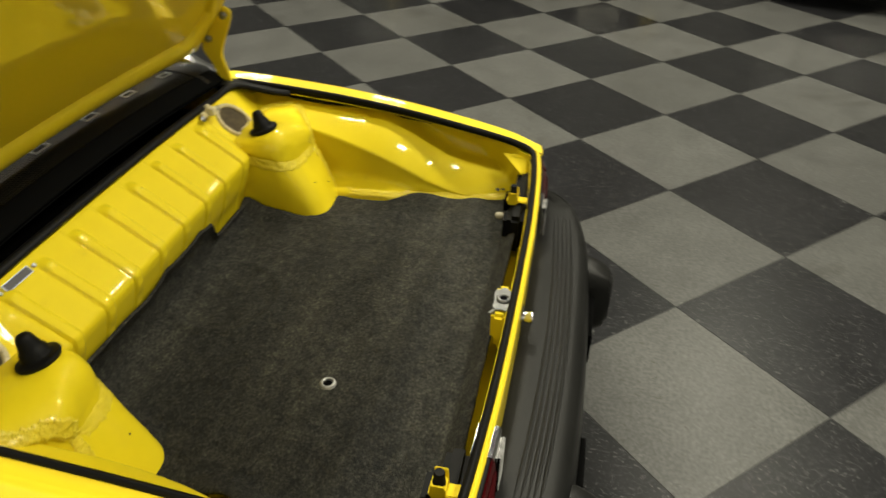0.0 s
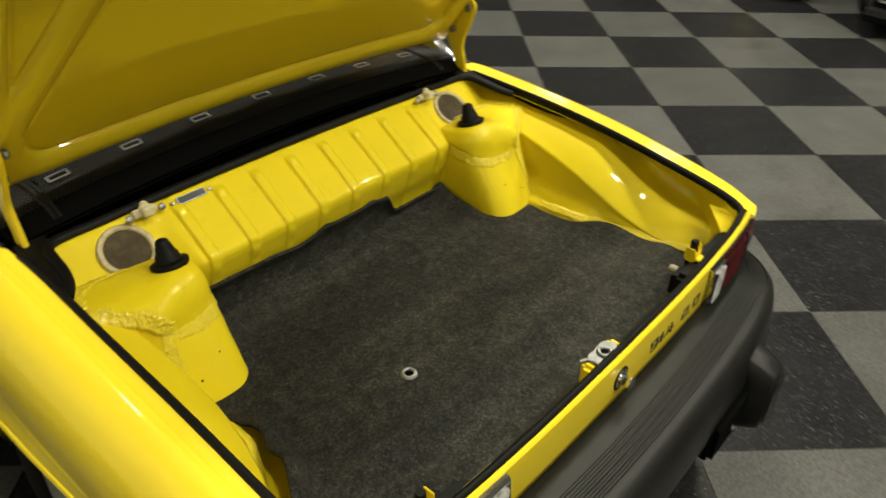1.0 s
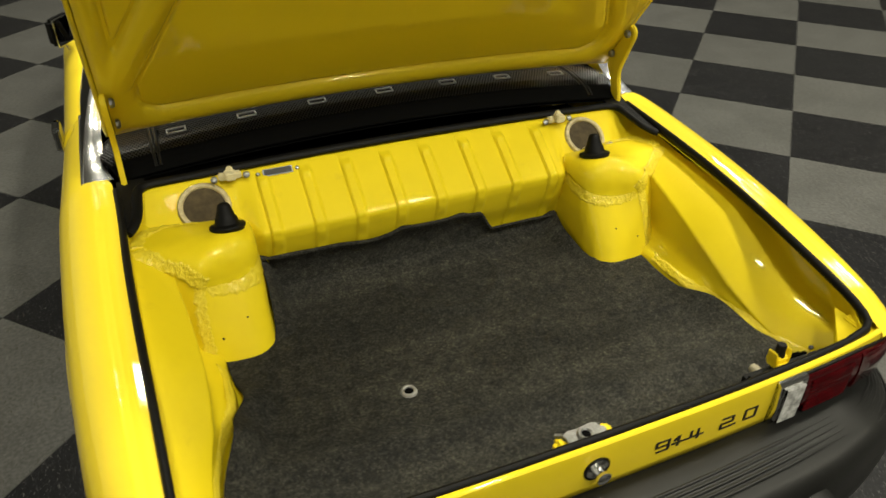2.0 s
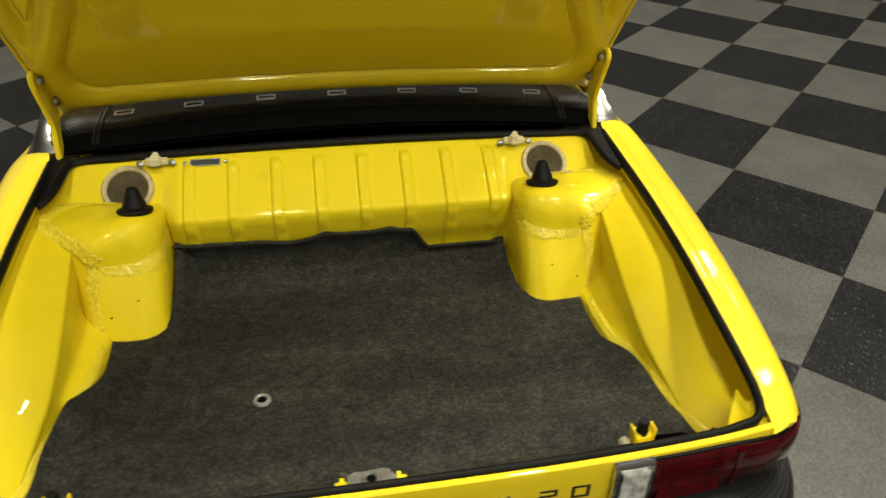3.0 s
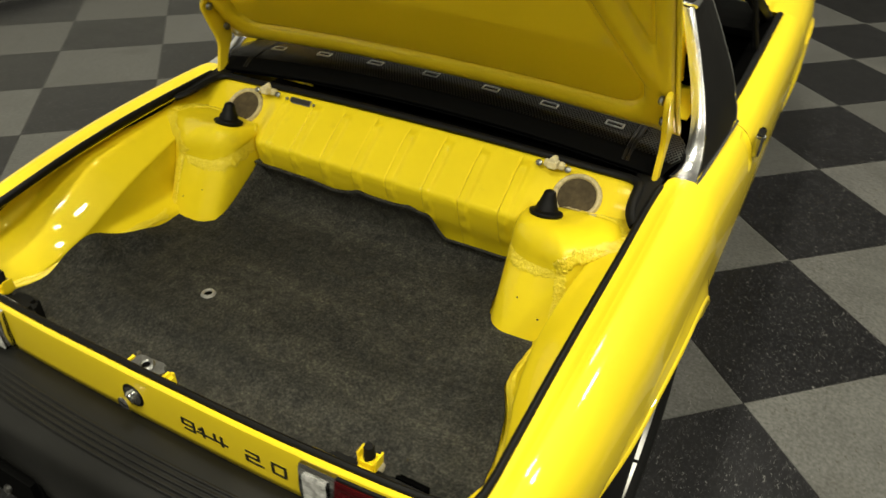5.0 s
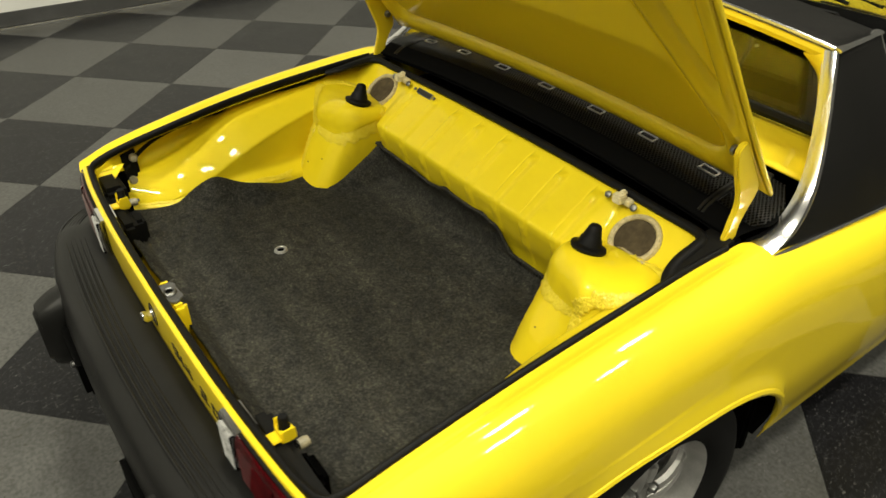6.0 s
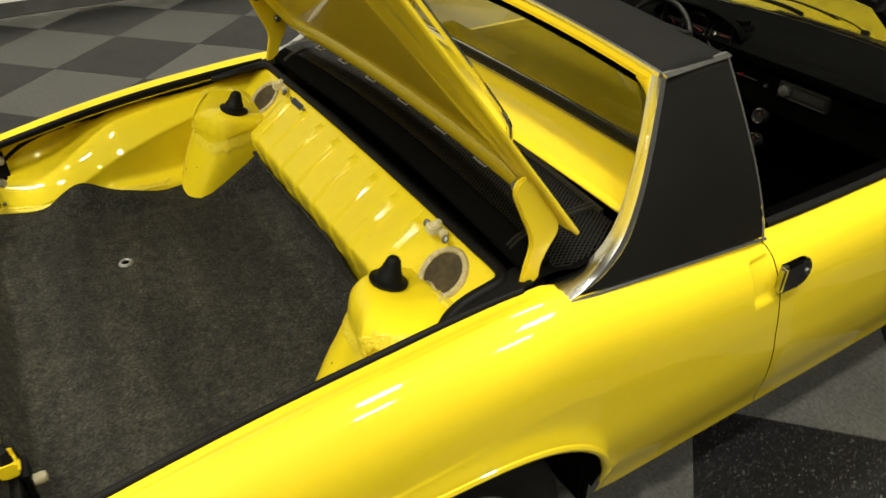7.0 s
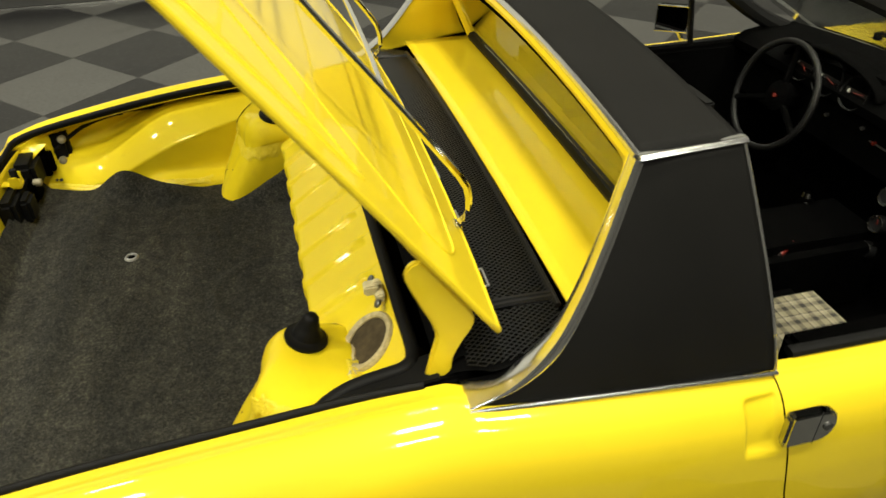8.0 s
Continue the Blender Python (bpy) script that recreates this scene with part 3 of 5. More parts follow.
def lamp_ring(k, s, grow, z0, z1, depth=0.03):
    """A rounded upright section of the tail light at the place k along its curved line."""
    x, y = LAMPLINE[k]
    a, b = LAMPLINE[max(k - 1, 0)], LAMPLINE[min(k + 1, 40)]
    tx, ty = b[0] - a[0], b[1] - a[1]
    ln = math.hypot(tx, ty)
    nx, ny = ty / ln, -tx / ln
    drop = 0.018 * smoothstep(0.55, 0.76, x)
    prof = ((-depth, z0), (grow * 0.6, z0), (grow, z0 + 0.006), (grow + 0.004, (z0 + z1) / 2), (grow, z1 - 0.006 - drop), (grow * 0.6, z1 - drop), (-depth, z1 - drop))
    return [(s * (x + nx * g), y + ny * g, z) for g, z in prof]


def lamp_piece(s, k0, k1, grow, z0, z1):
    bm = bmesh.new()
    rings = [[bm.verts.new(p) for p in lamp_ring(k, s, grow, z0, z1)] for k in range(k0, k1 + 1)]
    for a, b in zip(rings, rings[1:]):
        for i in range(len(a)):
            bm.faces.new((a[i], a[(i + 1) % len(a)], b[(i + 1) % len(a)], b[i]))
    bm.faces.new(rings[0])
    bm.faces.new(rings[-1])
    return bm


for s in (1, -1):
    tl = part("tail_light", lamp_piece(s, 0, 40, 0.006, 0.572, 0.677), rubber, car, "red wraparound tail light with clear inner lens")
    part("chrome_rim", lamp_piece(s, 0, 6, 0.011, 0.574, 0.680), chrome, tl)
    part("clear_lens", lamp_piece(s, 1, 5, 0.0145, 0.584, 0.671), clear_lens, tl, "clear reversing lens")
    for q in range(14):
        part("lens_rib", lamp_piece(s, 1, 5, 0.0160, 0.586 + 0.006 * q, 0.5895 + 0.006 * q), clear_lens, tl)
    part("red_lens", lamp_piece(s, 6, 39, 0.0125, 0.580, 0.6735), red_lens, tl, "dark red lens")
    for q in range(9):
        part("lens_rib", lamp_piece(s, 7, 17, 0.0138, 0.585 + 0.009 * q, 0.589 + 0.009 * q), red_lens, tl)
    part("lens_seam", lamp_piece(s, 19, 20, 0.0145, 0.580, 0.674), red_lens, tl)

PLAN = curve_through([(0.0, -1.050), (0.25, -1.046), (0.42, -1.036), (0.53, -1.016), (0.62, -0.988), (0.695, -0.944), (0.748, -0.878), (0.781, -0.80), (0.797, -0.70), (0.803, -0.655)], 40)
SECT = ((-0.150, 0.548), (-0.148, 0.577), (-0.125, 0.582), (-0.085, 0.579), (-0.055, 0.575), (-0.03, 0.570), (-0.012, 0.561), (-0.003, 0.545), (0.004, 0.52), (0.010, 0.47), (0.005, 0.42), (-0.010, 0.385), (-0.035, 0.365), (-0.10, 0.36))


def bumper_ring(k):
    i = abs(k - 40)
    s = 1 if k >= 40 else -1
    x, y = PLAN[i]
    a, b = PLAN[max(i - 1, 0)], PLAN[min(i + 1, 40)]
    tx, ty = b[0] - a[0], b[1] - a[1]
    if i == 0:
        ty = 0.0
    ln = math.hypot(tx, ty)
    nx, ny = ty / ln, -tx / ln
    shrink = 1 - 0.55 * smoothstep(0.66, 0.82, x)
    low = 0.035 * smoothstep(0.55, 0.80, x)
    return [(s * (x + nx * g * shrink), y + ny * g * shrink, z - low * smoothstep(0.5, 0.57, z)) for g, z in SECT]


CORNER = []
for i in range(23, 38):
    tx, ty = PLAN[i + 1][0] - PLAN[i - 1][0], PLAN[i + 1][1] - PLAN[i - 1][1]
    shrink = 1 - 0.55 * smoothstep(0.66, 0.82, PLAN[i][0])
    CORNER.append((PLAN[i], ty / math.hypot(tx, ty) * shrink, -tx / math.hypot(tx, ty) * shrink))
bm = bmesh.new()
rings = [[bm.verts.new(p) for p in bumper_ring(k)] for k in range(81)]
for a, b in zip(rings, rings[1:]):
    for i in range(len(a) - 1):
        bm.faces.new((a[i], a[i + 1], b[i + 1], b[i]))
bm.faces.new(rings[0])
bm.faces.new(rings[-1])
bumper = part("rear_bumper", bm, bumper_black, car, "satin black plastic rear bumper with moulded ribs", sharp=50)
for off in (0.042, 0.053, 0.064, 0.075, 0.086):
    line = [(x, PLAN[0][1] + off + 0.10 * x * x, 0.5768 + (off - 0.06) * 0.08) for x in steps(-0.50, 0.50, 50)]
    part("moulded_rib", tube(line, lambda t: 0.0036 * min(1, 6 * t + 0.1, 6 * (1 - t) + 0.1), 8), bumper_black, bumper)
# fine mouldings round the corners of the bumper
for s in (1, -1):
    for q in range(6):
        g = -0.020 - 0.009 * q
        line = [(s * (p[0][0] + p[1] * g), p[0][1] + p[2] * g, 0.566 - 0.035 * smoothstep(0.55, 0.80, p[0][0]) + 0.002 * q) for p in CORNER]
        part("moulded_rib", tube(line, lambda t: 0.0030 * min(1, 8 * t + 0.1, 8 * (1 - t) + 0.1), 6), bumper_black, bumper)
for s in (1, -1):
    rings = []
    bm = bmesh.new()
    for t in steps(0, 1, 10):
        # a lobe that swells out of the bumper and rounds off at its end
        w = 0.052 * (1 - 0.35 * t ** 3)
        y, top, low = -1.020 - 0.092 * t, 0.535 - 0.038 * t ** 2, 0.318 + 0.030 * t ** 2
        ring = []
        for k in range(20):
            a = 2 * math.pi * k / 20
            c, d = math.cos(a), math.sin(a)
            ring.append(bm.verts.new((s * (0.372 + w * math.copysign(abs(c) ** 0.5, c)), y, (top + low) / 2 + (top - low) / 2 * math.copysign(abs(d) ** 0.5, d))))
        rings.append(ring)
    for a, b in zip(rings, rings[1:]):
        for k in range(20):
            bm.faces.new((a[k], a[(k + 1) % 20], b[(k + 1) % 20], b[k]))
    cap = bm.faces.new(rings[-1])
    bmesh.ops.bevel(bm, geom=list(cap.edges), offset=0.010, segments=3, affect="EDGES")
    guard = part("bumper_guard", bm, bumper_black, bumper, "rounded black bumper guard")
    # a solid black block stands in for the shade inside the hollow
    part("guard_opening", block(*sorted((s * 0.150, s * 0.330)), -1.070, -1.010, 0.362, 0.470, 0.012), void, guard, "solid black block for the shaded hollow beside the guard")
    part("bolt", lathe([(0.009, 0), (0.009, 0.006), (0.005, 0.009), (0, 0.009)], 10, m=pose(s * 0.25, -1.070, 0.40, 90, 0, 0)), steel, guard)
part("under_tray", block(-0.72, 0.72, -0.92, -0.66, 0.30, 0.40, 0.01), void, car, "dark underbody behind the bumper")
part("underbody", block(-0.50, 0.50, -0.66, 0.50, 0.17, 0.49, 0.01), void, car, "dark underbody")

# ---------------------------------------------------------------- trunk
XB = spline((-0.86, -0.80, -0.73, -0.69, -0.64, -0.58, -0.540, -0.505, -0.455, -0.36, -0.315, -0.303, -0.285, -0.265, -0.04, 0.0), (0.665, 0.646, 0.617, 0.605, 0.598, 0.586, 0.573, 0.557, 0.536, 0.534, 0.534, 0.528, 0.47, 0.412, 0.402, 0.402))
part("trunk_floor", block(-0.70, 0.70, -0.90, -0.03, 0.50, 0.520, 0.002), yellow_in, car, "yellow painted trunk floor under the carpet")

HOLES = ((0.502, -0.031, 0.754), (-0.500, -0.031, 0.754))
RIBS = (-0.372, -0.271, -0.171, -0.070, 0.033, 0.139, 0.240, 0.347)
MID = curve_through([(0.040, 0.792), (0.026, 0.797), (0.012, 0.790), (-0.045, 0.756), (-0.106, 0.7185), (-0.119, 0.709), (-0.119, 0.696), (-0.104, 0.64), (-0.080, 0.580), (-0.068, 0.515)], 60)
OUT = curve_through([(0.040, 0.792), (0.026, 0.797), (0.012, 0.788), (-0.024, 0.757), (-0.066, 0.724), (-0.084, 0.706), (-0.088, 0.69), (-0.082, 0.63), (-0.074, 0.575), (-0.068, 0.515)], 60)


def wall_point(x, k):
    f = smoothstep(0.385, 0.43, abs(x))
    (ya, za), (yb, zb) = MID[k], OUT[k]
    y, z = ya + (yb - ya) * f, za + (zb - za) * f
    crown = 0.012 * (1 - (x / 0.66) ** 2)
    z += crown * smoothstep(0.66, 0.78, z)
    rel = 0.0
    if abs(x) < 0.40:
        for r in RIBS:
            d = x - r
            if -0.012 < d < 0.05:
                rel += 0.0064 * (smoothstep(-0.004, 0.001, d) - smoothstep(0.017, 0.029, d)) * smoothstep(5.5, 9.5, k)
                rel -= 0.0016 * math.exp(-((d + 0.0045) / 0.0028) ** 2)
                rel += 0.0048 * math.exp(-((d - 0.012) / 0.012) ** 4) * (math.exp(-((k - 34) / 2.2) ** 4) + 0.9 * math.exp(-((k - 8) / 1.8) ** 4) + 0.7 * math.exp(-((k - 42) / 2.2) ** 4))
        rel += 0.0022 * smoothstep(33.5, 31.5, k) * smoothstep(30, 33, k)
    return (x, y - rel * 0.7, z + rel * 0.7)


bm = sheet(wall_point, steps(-0.665, 0.665, 520), range(61))
gone = []
for f in bm.faces:
    c = f.calc_center_median()
    for hx, hy, hz in HOLES:
        q = pose(hx, hy, hz + 0.004, 39, 0, 0).inverted() @ c
        if math.hypot(q.x, q.y) < 0.0535 and abs(q.z) < 0.03:
            gone.append(f)
            break
bmesh.ops.delete(bm, geom=gone, context="FACES")
wall = part("front_bulkhead", bm, yellow_in, car, "yellow ribbed sheet-metal bulkhead", thick=0.002)
for hx, hy, hz in HOLES:
    tilt = pose(hx, hy, hz + 0.004, 39, 0, 0)
    part("duct_ring", lathe([(0.046, -0.002), (0.046, 0.004), (0.049, 0.007), (0.056, 0.007), (0.059, 0.003), (0.059, -0.002)], 40, m=tilt, loop=True), ring_m, wall, "aged cream gasket ring")
    part("duct_tube", lathe([(0.048, 0.001), (0.047, -0.05), (0.045, -0.12), (0.030, -0.15), (0.0, -0.155)], 32, m=tilt), tube_m, wall, "dusty dark duct opening")
for cx in (-0.432, 0.428):
    c = part("retaining_clip", block(cx - 0.026, cx + 0.026, -0.004, 0.012, 0.800, 0.816, 0.003, m=pose(0, 0, 0)), cream, wall, "cream plastic retaining clip")
    part("clip_tongue", block(cx - 0.012, cx + 0.012, -0.022, 0.004, 0.806, 0.826, 0.003), cream, c)
    part("clip_hook", block(cx - 0.006, cx + 0.008, -0.006, 0.008, 0.822, 0.832, 0.003), cream, c)
    for sx in (-1, 1):
        part("clip_screw", lathe([(0.008, 0), (0.008, 0.004), (0.004, 0.006), (0, 0.006)], 12, m=pose(cx + sx * 0.036, -0.002, 0.806, 50, 0, 0)), steel, c)
tilt = pose(-0.323, 0.0035, 0.7985, 40, 0, 0)
idp = part("data_plate", block(-0.035, 0.035, -0.009, 0.009, 0.0, 0.002, 0.0008, m=tilt), steel, wall, "small riveted metal data plate")
part("plate_print", block(-0.032, 0.032, -0.0068, 0.0068, 0.002, 0.0026, 0, m=tilt), mark, idp)
for sx in (-1, 1):
    part("rivet", lathe([(0.005, 0), (0.004, 0.003), (0, 0.0035)], 10, m=tilt @ pose(sx * 0.046, 0, 0)), steel, idp)

# strut towers: a capped, rounded column that runs into the wheel house
TOWER_KEYS = (
    # share of the round, edge of the cap (x, y, z), foot (x, y, z)
    (0.00, (0.420, -0.054, 0.720), (0.412, -0.050, 0.515)),
    (0.08, (0.405, -0.085, 0.718), (0.403, -0.080, 0.515)),
    (0.18, (0.402, -0.135, 0.712), (0.403, -0.190, 0.515)),
    (0.26, (0.407, -0.176, 0.703), (0.403, -0.262, 0.515)),
    (0.33, (0.425, -0.204, 0.695), (0.413, -0.300, 0.515)),
    (0.40, (0.457, -0.218, 0.688), (0.446, -0.323, 0.515)),
    (0.48, (0.498, -0.224, 0.686), (0.496, -0.327, 0.515)),
    (0.55, (0.530, -0.234, 0.690), (0.530, -0.322, 0.515)),
    (0.61, (0.555, -0.238, 0.696), (0.572, -0.304, 0.530)),
    (0.67, (0.580, -0.222, 0.714), (0.612, -0.236, 0.600)),
    (0.75, (0.620, -0.196, 0.731), (0.655, -0.200, 0.680)),
    (0.83, (0.664, -0.150, 0.756), (0.690, -0.160, 0.735)),
    (0.90, (0.640, -0.070, 0.751), (0.650, -0.045, 0.730)),
    (0.95, (0.540, -0.050, 0.730), (0.545, -0.030, 0.690)),
    (1.00, (0.420, -0.054, 0.720), (0.412, -0.050, 0.515)),
)
TOWER_CAP = [spline([k[0] for k in TOWER_KEYS], [k[1][c] for k in TOWER_KEYS]) for c in range(3)]
TOWER_FOOT = [spline([k[0] for k in TOWER_KEYS], [k[2][c] for k in TOWER_KEYS]) for c in range(3)]
BOOT = Vector((0.467, -0.133, 0.7595))


def tower_skin(u, v, s):
    """u goes round from the bulkhead past the rear to the wheel house; v from the boot (0) over the cap's edge (0.5) to the foot (1)."""
    cap, foot = Vector([f(u) for f in TOWER_CAP]), Vector([f(u) for f in TOWER_FOOT])
    d = Vector((cap.x - BOOT.x, cap.y - BOOT.y, 0))
    top = BOOT + d.normalized() * min(0.032, d.length * 0.6)
    top.z = BOOT.z - 0.004 - 0.32 * (top.y - BOOT.y)
    if v <= 0.5:
        f = v / 0.5
        run = 0.25 * f + 0.75 * math.sin(math.pi / 2 * f) ** 0.62
        drop = 0.25 * f + 0.75 * (1 - max(math.cos(math.pi / 2 * f), 0.0) ** 0.62)
        p = Vector((top.x + (cap.x - top.x) * run, top.y + (cap.y - top.y) * run, top.z + (cap.z - top.z) * drop))
    else:
        f = (v - 0.5) / 0.5
        p = cap.lerp(foot, f)
        out = (cap + foot) / 2 - Vector((0.49, -0.16, 0))
        out.z = 0
        p += out.normalized() * (0.003 * math.sin(math.pi * f) - 0.0035 * smoothstep(0.0, 0.05, f))
    w = 0.0022 * noise.noise((p.x * 13, p.y * 13, p.z * 10 + s)) + 0.0008 * noise.noise((p.x * 45, p.y * 45, p.z * 40 + s))
    if s < 0:
        p.x += 0.010 * smoothstep(0.48, 0.42, p.x)
    return Vector((s * (p.x + w), p.y + w, p.z + 0.6 * w))


def tower_sealer(s, path, half, seed, thick=0.0034, n=150, m=16):
    """A lumpy, ragged band of sealer laid on the tower along a path of (u, v)."""
    line = curve_through(path, n)

    def f(k, w):
        (u, v), (u0, v0), (u1, v1) = line[k], line[max(k - 1, 0)], line[min(k + 1, n)]
        p = tower_skin(u, v, s)
        du, dv = tower_skin(u + 0.004, v, s) - p, tower_skin(u, min(v + 0.004, 1.0), s) - p
        nrm = du.cross(dv).normalized()
        if nrm.dot(p - Vector((s * 0.50, -0.15, p.z - 0.06))) < 0:
            nrm.negate()
        along = (tower_skin(u1, v1, s) - tower_skin(u0, v0, s)).normalized()
        side = along.cross(nrm).normalized()
        a = 2 * w - 1
        ragged = half * (1 + 0.42 * noise.noise((k * 0.09, seed, 1.0 + (a > 0) * 9)) + 0.28 * noise.noise((k * 0.33, seed, 5.0 + (a > 0) * 9)))
        q = p + side * a * ragged
        edge = min(1.0, 4 * (1 - abs(a))) * min(1.0, k / 5 + 0.05, (n - k) / 5 + 0.05)
        lump = 1 + 0.9 * noise.noise((q.x * 75, q.y * 75, q.z * 75 + seed)) + 0.75 * noise.noise((q.x * 190, q.y * 190, q.z * 190 + seed))
        return q + nrm * (-0.0008 + 0.0008 * edge + edge * thick * max(lump, 0.1))
    return sheet(f, range(n + 1), steps(0, 1, m))


for s in (1, -1):
    bm = sheet(lambda u, v: tower_skin(u, v, s), steps(0, 1, 110)[:-1] + [1.0], steps(0, 0.5, 22) + steps(0.5, 0.53, 5)[1:] + steps(0.53, 1, 22)[1:])
    bmesh.ops.remove_doubles(bm, verts=bm.verts[:], dist=0.0002)
    tower = part("strut_tower", bm, yellow_in, car, "yellow suspension strut tower with seam sealer", sharp=50)
    part("rubber_boot", lathe([(0.035, -0.010), (0.0390, -0.002), (0.0380, 0.002), (0.032, 0.003), (0.0265, 0.006), (0.0245, 0.011), (0.0235, 0.017), (0.0200, 0.0220), (0.0188, 0.027), (0.0152, 0.038), (0.0138, 0.044), (0.0100, 0.0492), (0.0045, 0.0512), (0, 0.0515)], 36, m=pose(s * BOOT.x, BOOT.y, BOOT.z + 0.003, -18, 0, 0)), rubber, tower, "black rubber cone boot")
    bands = (
        # round the edge of the cap, down the outer joint, up to the side wall, along the bulkhead, the inner joint
        ([(0.10, 0.55), (0.20, 0.56), (0.30, 0.55), (0.40, 0.545), (0.50, 0.53), (0.58, 0.52)], 0.016 if s > 0 else 0.021, 0.0013 if s > 0 else 0.0009),
        ([(0.60, 0.50), (0.605, 0.66), (0.60, 0.82), (0.60, 0.98)], 0.013, 0.0011),
        ([(0.57, 0.50), (0.63, 0.46), (0.70, 0.44), (0.77, 0.44), (0.83, 0.42)], 0.017, 0.0017),
        ([(0.955, 0.30), (0.93, 0.36), (0.895, 0.36), (0.865, 0.38), (0.835, 0.42)], 0.015, 0.0022),
        ([(0.075, 0.34), (0.06, 0.50), (0.055, 0.66), (0.05, 0.92)], 0.010, 0.0014),
    )
    for q, (path, half, thick) in enumerate(bands):
        part("seam_sealer", tower_sealer(s, path, half, 3.7 * q + s, thick), sealer, tower, "rough hand-laid seam sealer", sharp=80)
    if s > 0:
        part("dried_glue", tower_sealer(s, [(0.925, 0.24), (0.945, 0.32), (0.965, 0.40), (0.985, 0.46)], 0.009, 9.1, 0.0026, 60), ring_m, tower, "tan dried glue beside the duct")
    for u, v, r in ((0.43, 0.72, 0.0022), (0.545, 0.80, 0.0026)):
        part("paint_chip", lathe([(r, -0.002), (r, 0.0006), (r * 0.6, 0.0012), (0, 0.0012)], 7, m=Matrix.Translation(tower_skin(u, v, s)) @ (tower_skin(u, v, s) - Vector((s * 0.50, -0.14, tower_skin(u, v, s).z - 0.03))).to_track_quat("Z", "Y").to_matrix().to_4x4()), mark, tower)


def smear_strip(path, width, nrm, seed):
    """A flat, rough-edged smear of sealer along a path, on a surface that faces nrm."""
    path = [Vector(p) for p in curve_through(path, 130)]
    nrm = nrm.normalized()

    def f(k, w):
        t = (path[min(k + 1, 130)] - path[max(k - 1, 0)]).normalized()
        across = t.cross(nrm).normalized()
        p = path[k]
        half = width * (0.5 + 0.22 * noise.noise((k * 0.11, seed, 0.5)) + 0.14 * noise.noise((k * 0.5, seed, w)))
        edge = max(0.0, 1 - (2 * w - 1) ** 4) * min(1, k / 6, (130 - k) / 6)
        lift = -0.003 + edge * (0.0048 + 0.0016 * noise.noise((k * 0.35, w * 5, seed)) + 0.0012 * noise.noise((k * 0.9, w * 12, seed)))
        return p + across * (2 * w - 1) * half + nrm * lift
    return sheet(f, range(131), steps(0, 1, 20))


# inner side walls with the wheel-house ridge
ZC = spline((-0.88, -0.75, -0.66, -0.60, -0.559, -0.496, -0.429, -0.324, -0.20, -0.10, 0.02), (0.531, 0.535, 0.546, 0.568, 0.590, 0.626, 0.656, 0.689, 0.715, 0.728, 0.735))
XC = spline((-0.62, -0.559, -0.496, -0.429, -0.324, -0.20, 0.02), (0.592, 0.588, 0.580, 0.578, 0.584, 0.596, 0.61))


def inner_points(y):
    """Across the wheel house: outer wall, arched top, crease, inner face, flange."""
    zd, zc, xb = ZD(y), ZC(y), XB(y)
    if y > -0.30:
        xb = 0.535
    xc = max(XC(y), xb + 0.010) if y > -0.62 else xb + 0.010
    zs = min(zc + 0.078, zd - 0.045)
    pts = [(0.664, zd - 0.022), (0.690, zd - 0.034), (0.726, zd - 0.040 - 0.3 * max(zd - 0.06 - zs, 0))]
    room = max(zd - 0.075 - zs, 0.006)
    pts += [(0.737, zs + 0.010 + room * 0.55), (0.733, zs + 0.010 + room * 0.2), (0.722, zs + 0.004)]
    for f in (0.90, 0.75, 0.58, 0.40, 0.24, 0.11, 0.04):
        pts.append((xc + (0.712 - xc) * f, zc + (zs - zc) * (1 - (1 - f) ** 1.9)))
    h = max(zc - 0.53, 0.004)
    pts += [(xc, zc), (xc + 0.001, zc - 0.06 * h - 0.001), (xc + 0.002, zc - 0.3 * h), (xc - 0.001, 0.53 + min(0.046, 0.45 * h)), (xb + 0.010, 0.53 + min(0.024, 0.25 * h)), (xb + 0.001, 0.53 + min(0.012, 0.1 * h)), (xb - 0.004, 0.514)]
    cap = 0.738 - 0.095 * smoothstep(-0.68, -0.86, y)
    return [(min(px, cap), pz) for px, pz in pts]


for s in (1, -1):
    ysl = steps(0.015, -0.864, 90)
    prof = {y: curve_through(inner_points(y), 90) for y in ysl}
    side = part("inner_fender", sheet(lambda y, k: (s * prof[y][k][0], y, prof[y][k][1]), ysl, range(91)), yellow_in, car, "yellow inner wheel-house panel", thick=0.002, sharp=60)
    part("seam_sealer", smear_strip([(s * (XB(y) + 0.006), y, 0.536 + min(0.018, 0.2 * max(ZC(y) - 0.53, 0.004)) + 0.002 * math.sin(y * 40)) for y in steps(-0.33, -0.83, 34)], 0.026, Vector((-s * 0.75, 0, 0.66)), 30 + s), sealer, side, "rough hand-laid seam sealer", sharp=80)
    part("old_adhesive", smear_strip([(s * (0.700 + 0.012 * math.sin(y * 9)), y, ZD(y) - 0.040 - 0.006 * math.sin(y * 23)) for y in steps(-0.10, -0.66, 20)], 0.020, Vector((-s * 0.8, 0, -0.2)), 50 + s), rubber, side, "black adhesive residue under the seal", sharp=80)
    part("rust_spot", lathe([(0.006, 0), (0.005, 0.002), (0, 0.002)], 7, m=pose(s * 0.640, -0.765, 0.560, 0, -30 * s, 0)), mark, side)
    part("rust_spot", lathe([(0.005, 0), (0.003, 0.002), (0, 0.002)], 7, m=pose(s * 0.652, -0.780, 0.556, 0, -30 * s, 0)), mark, side)

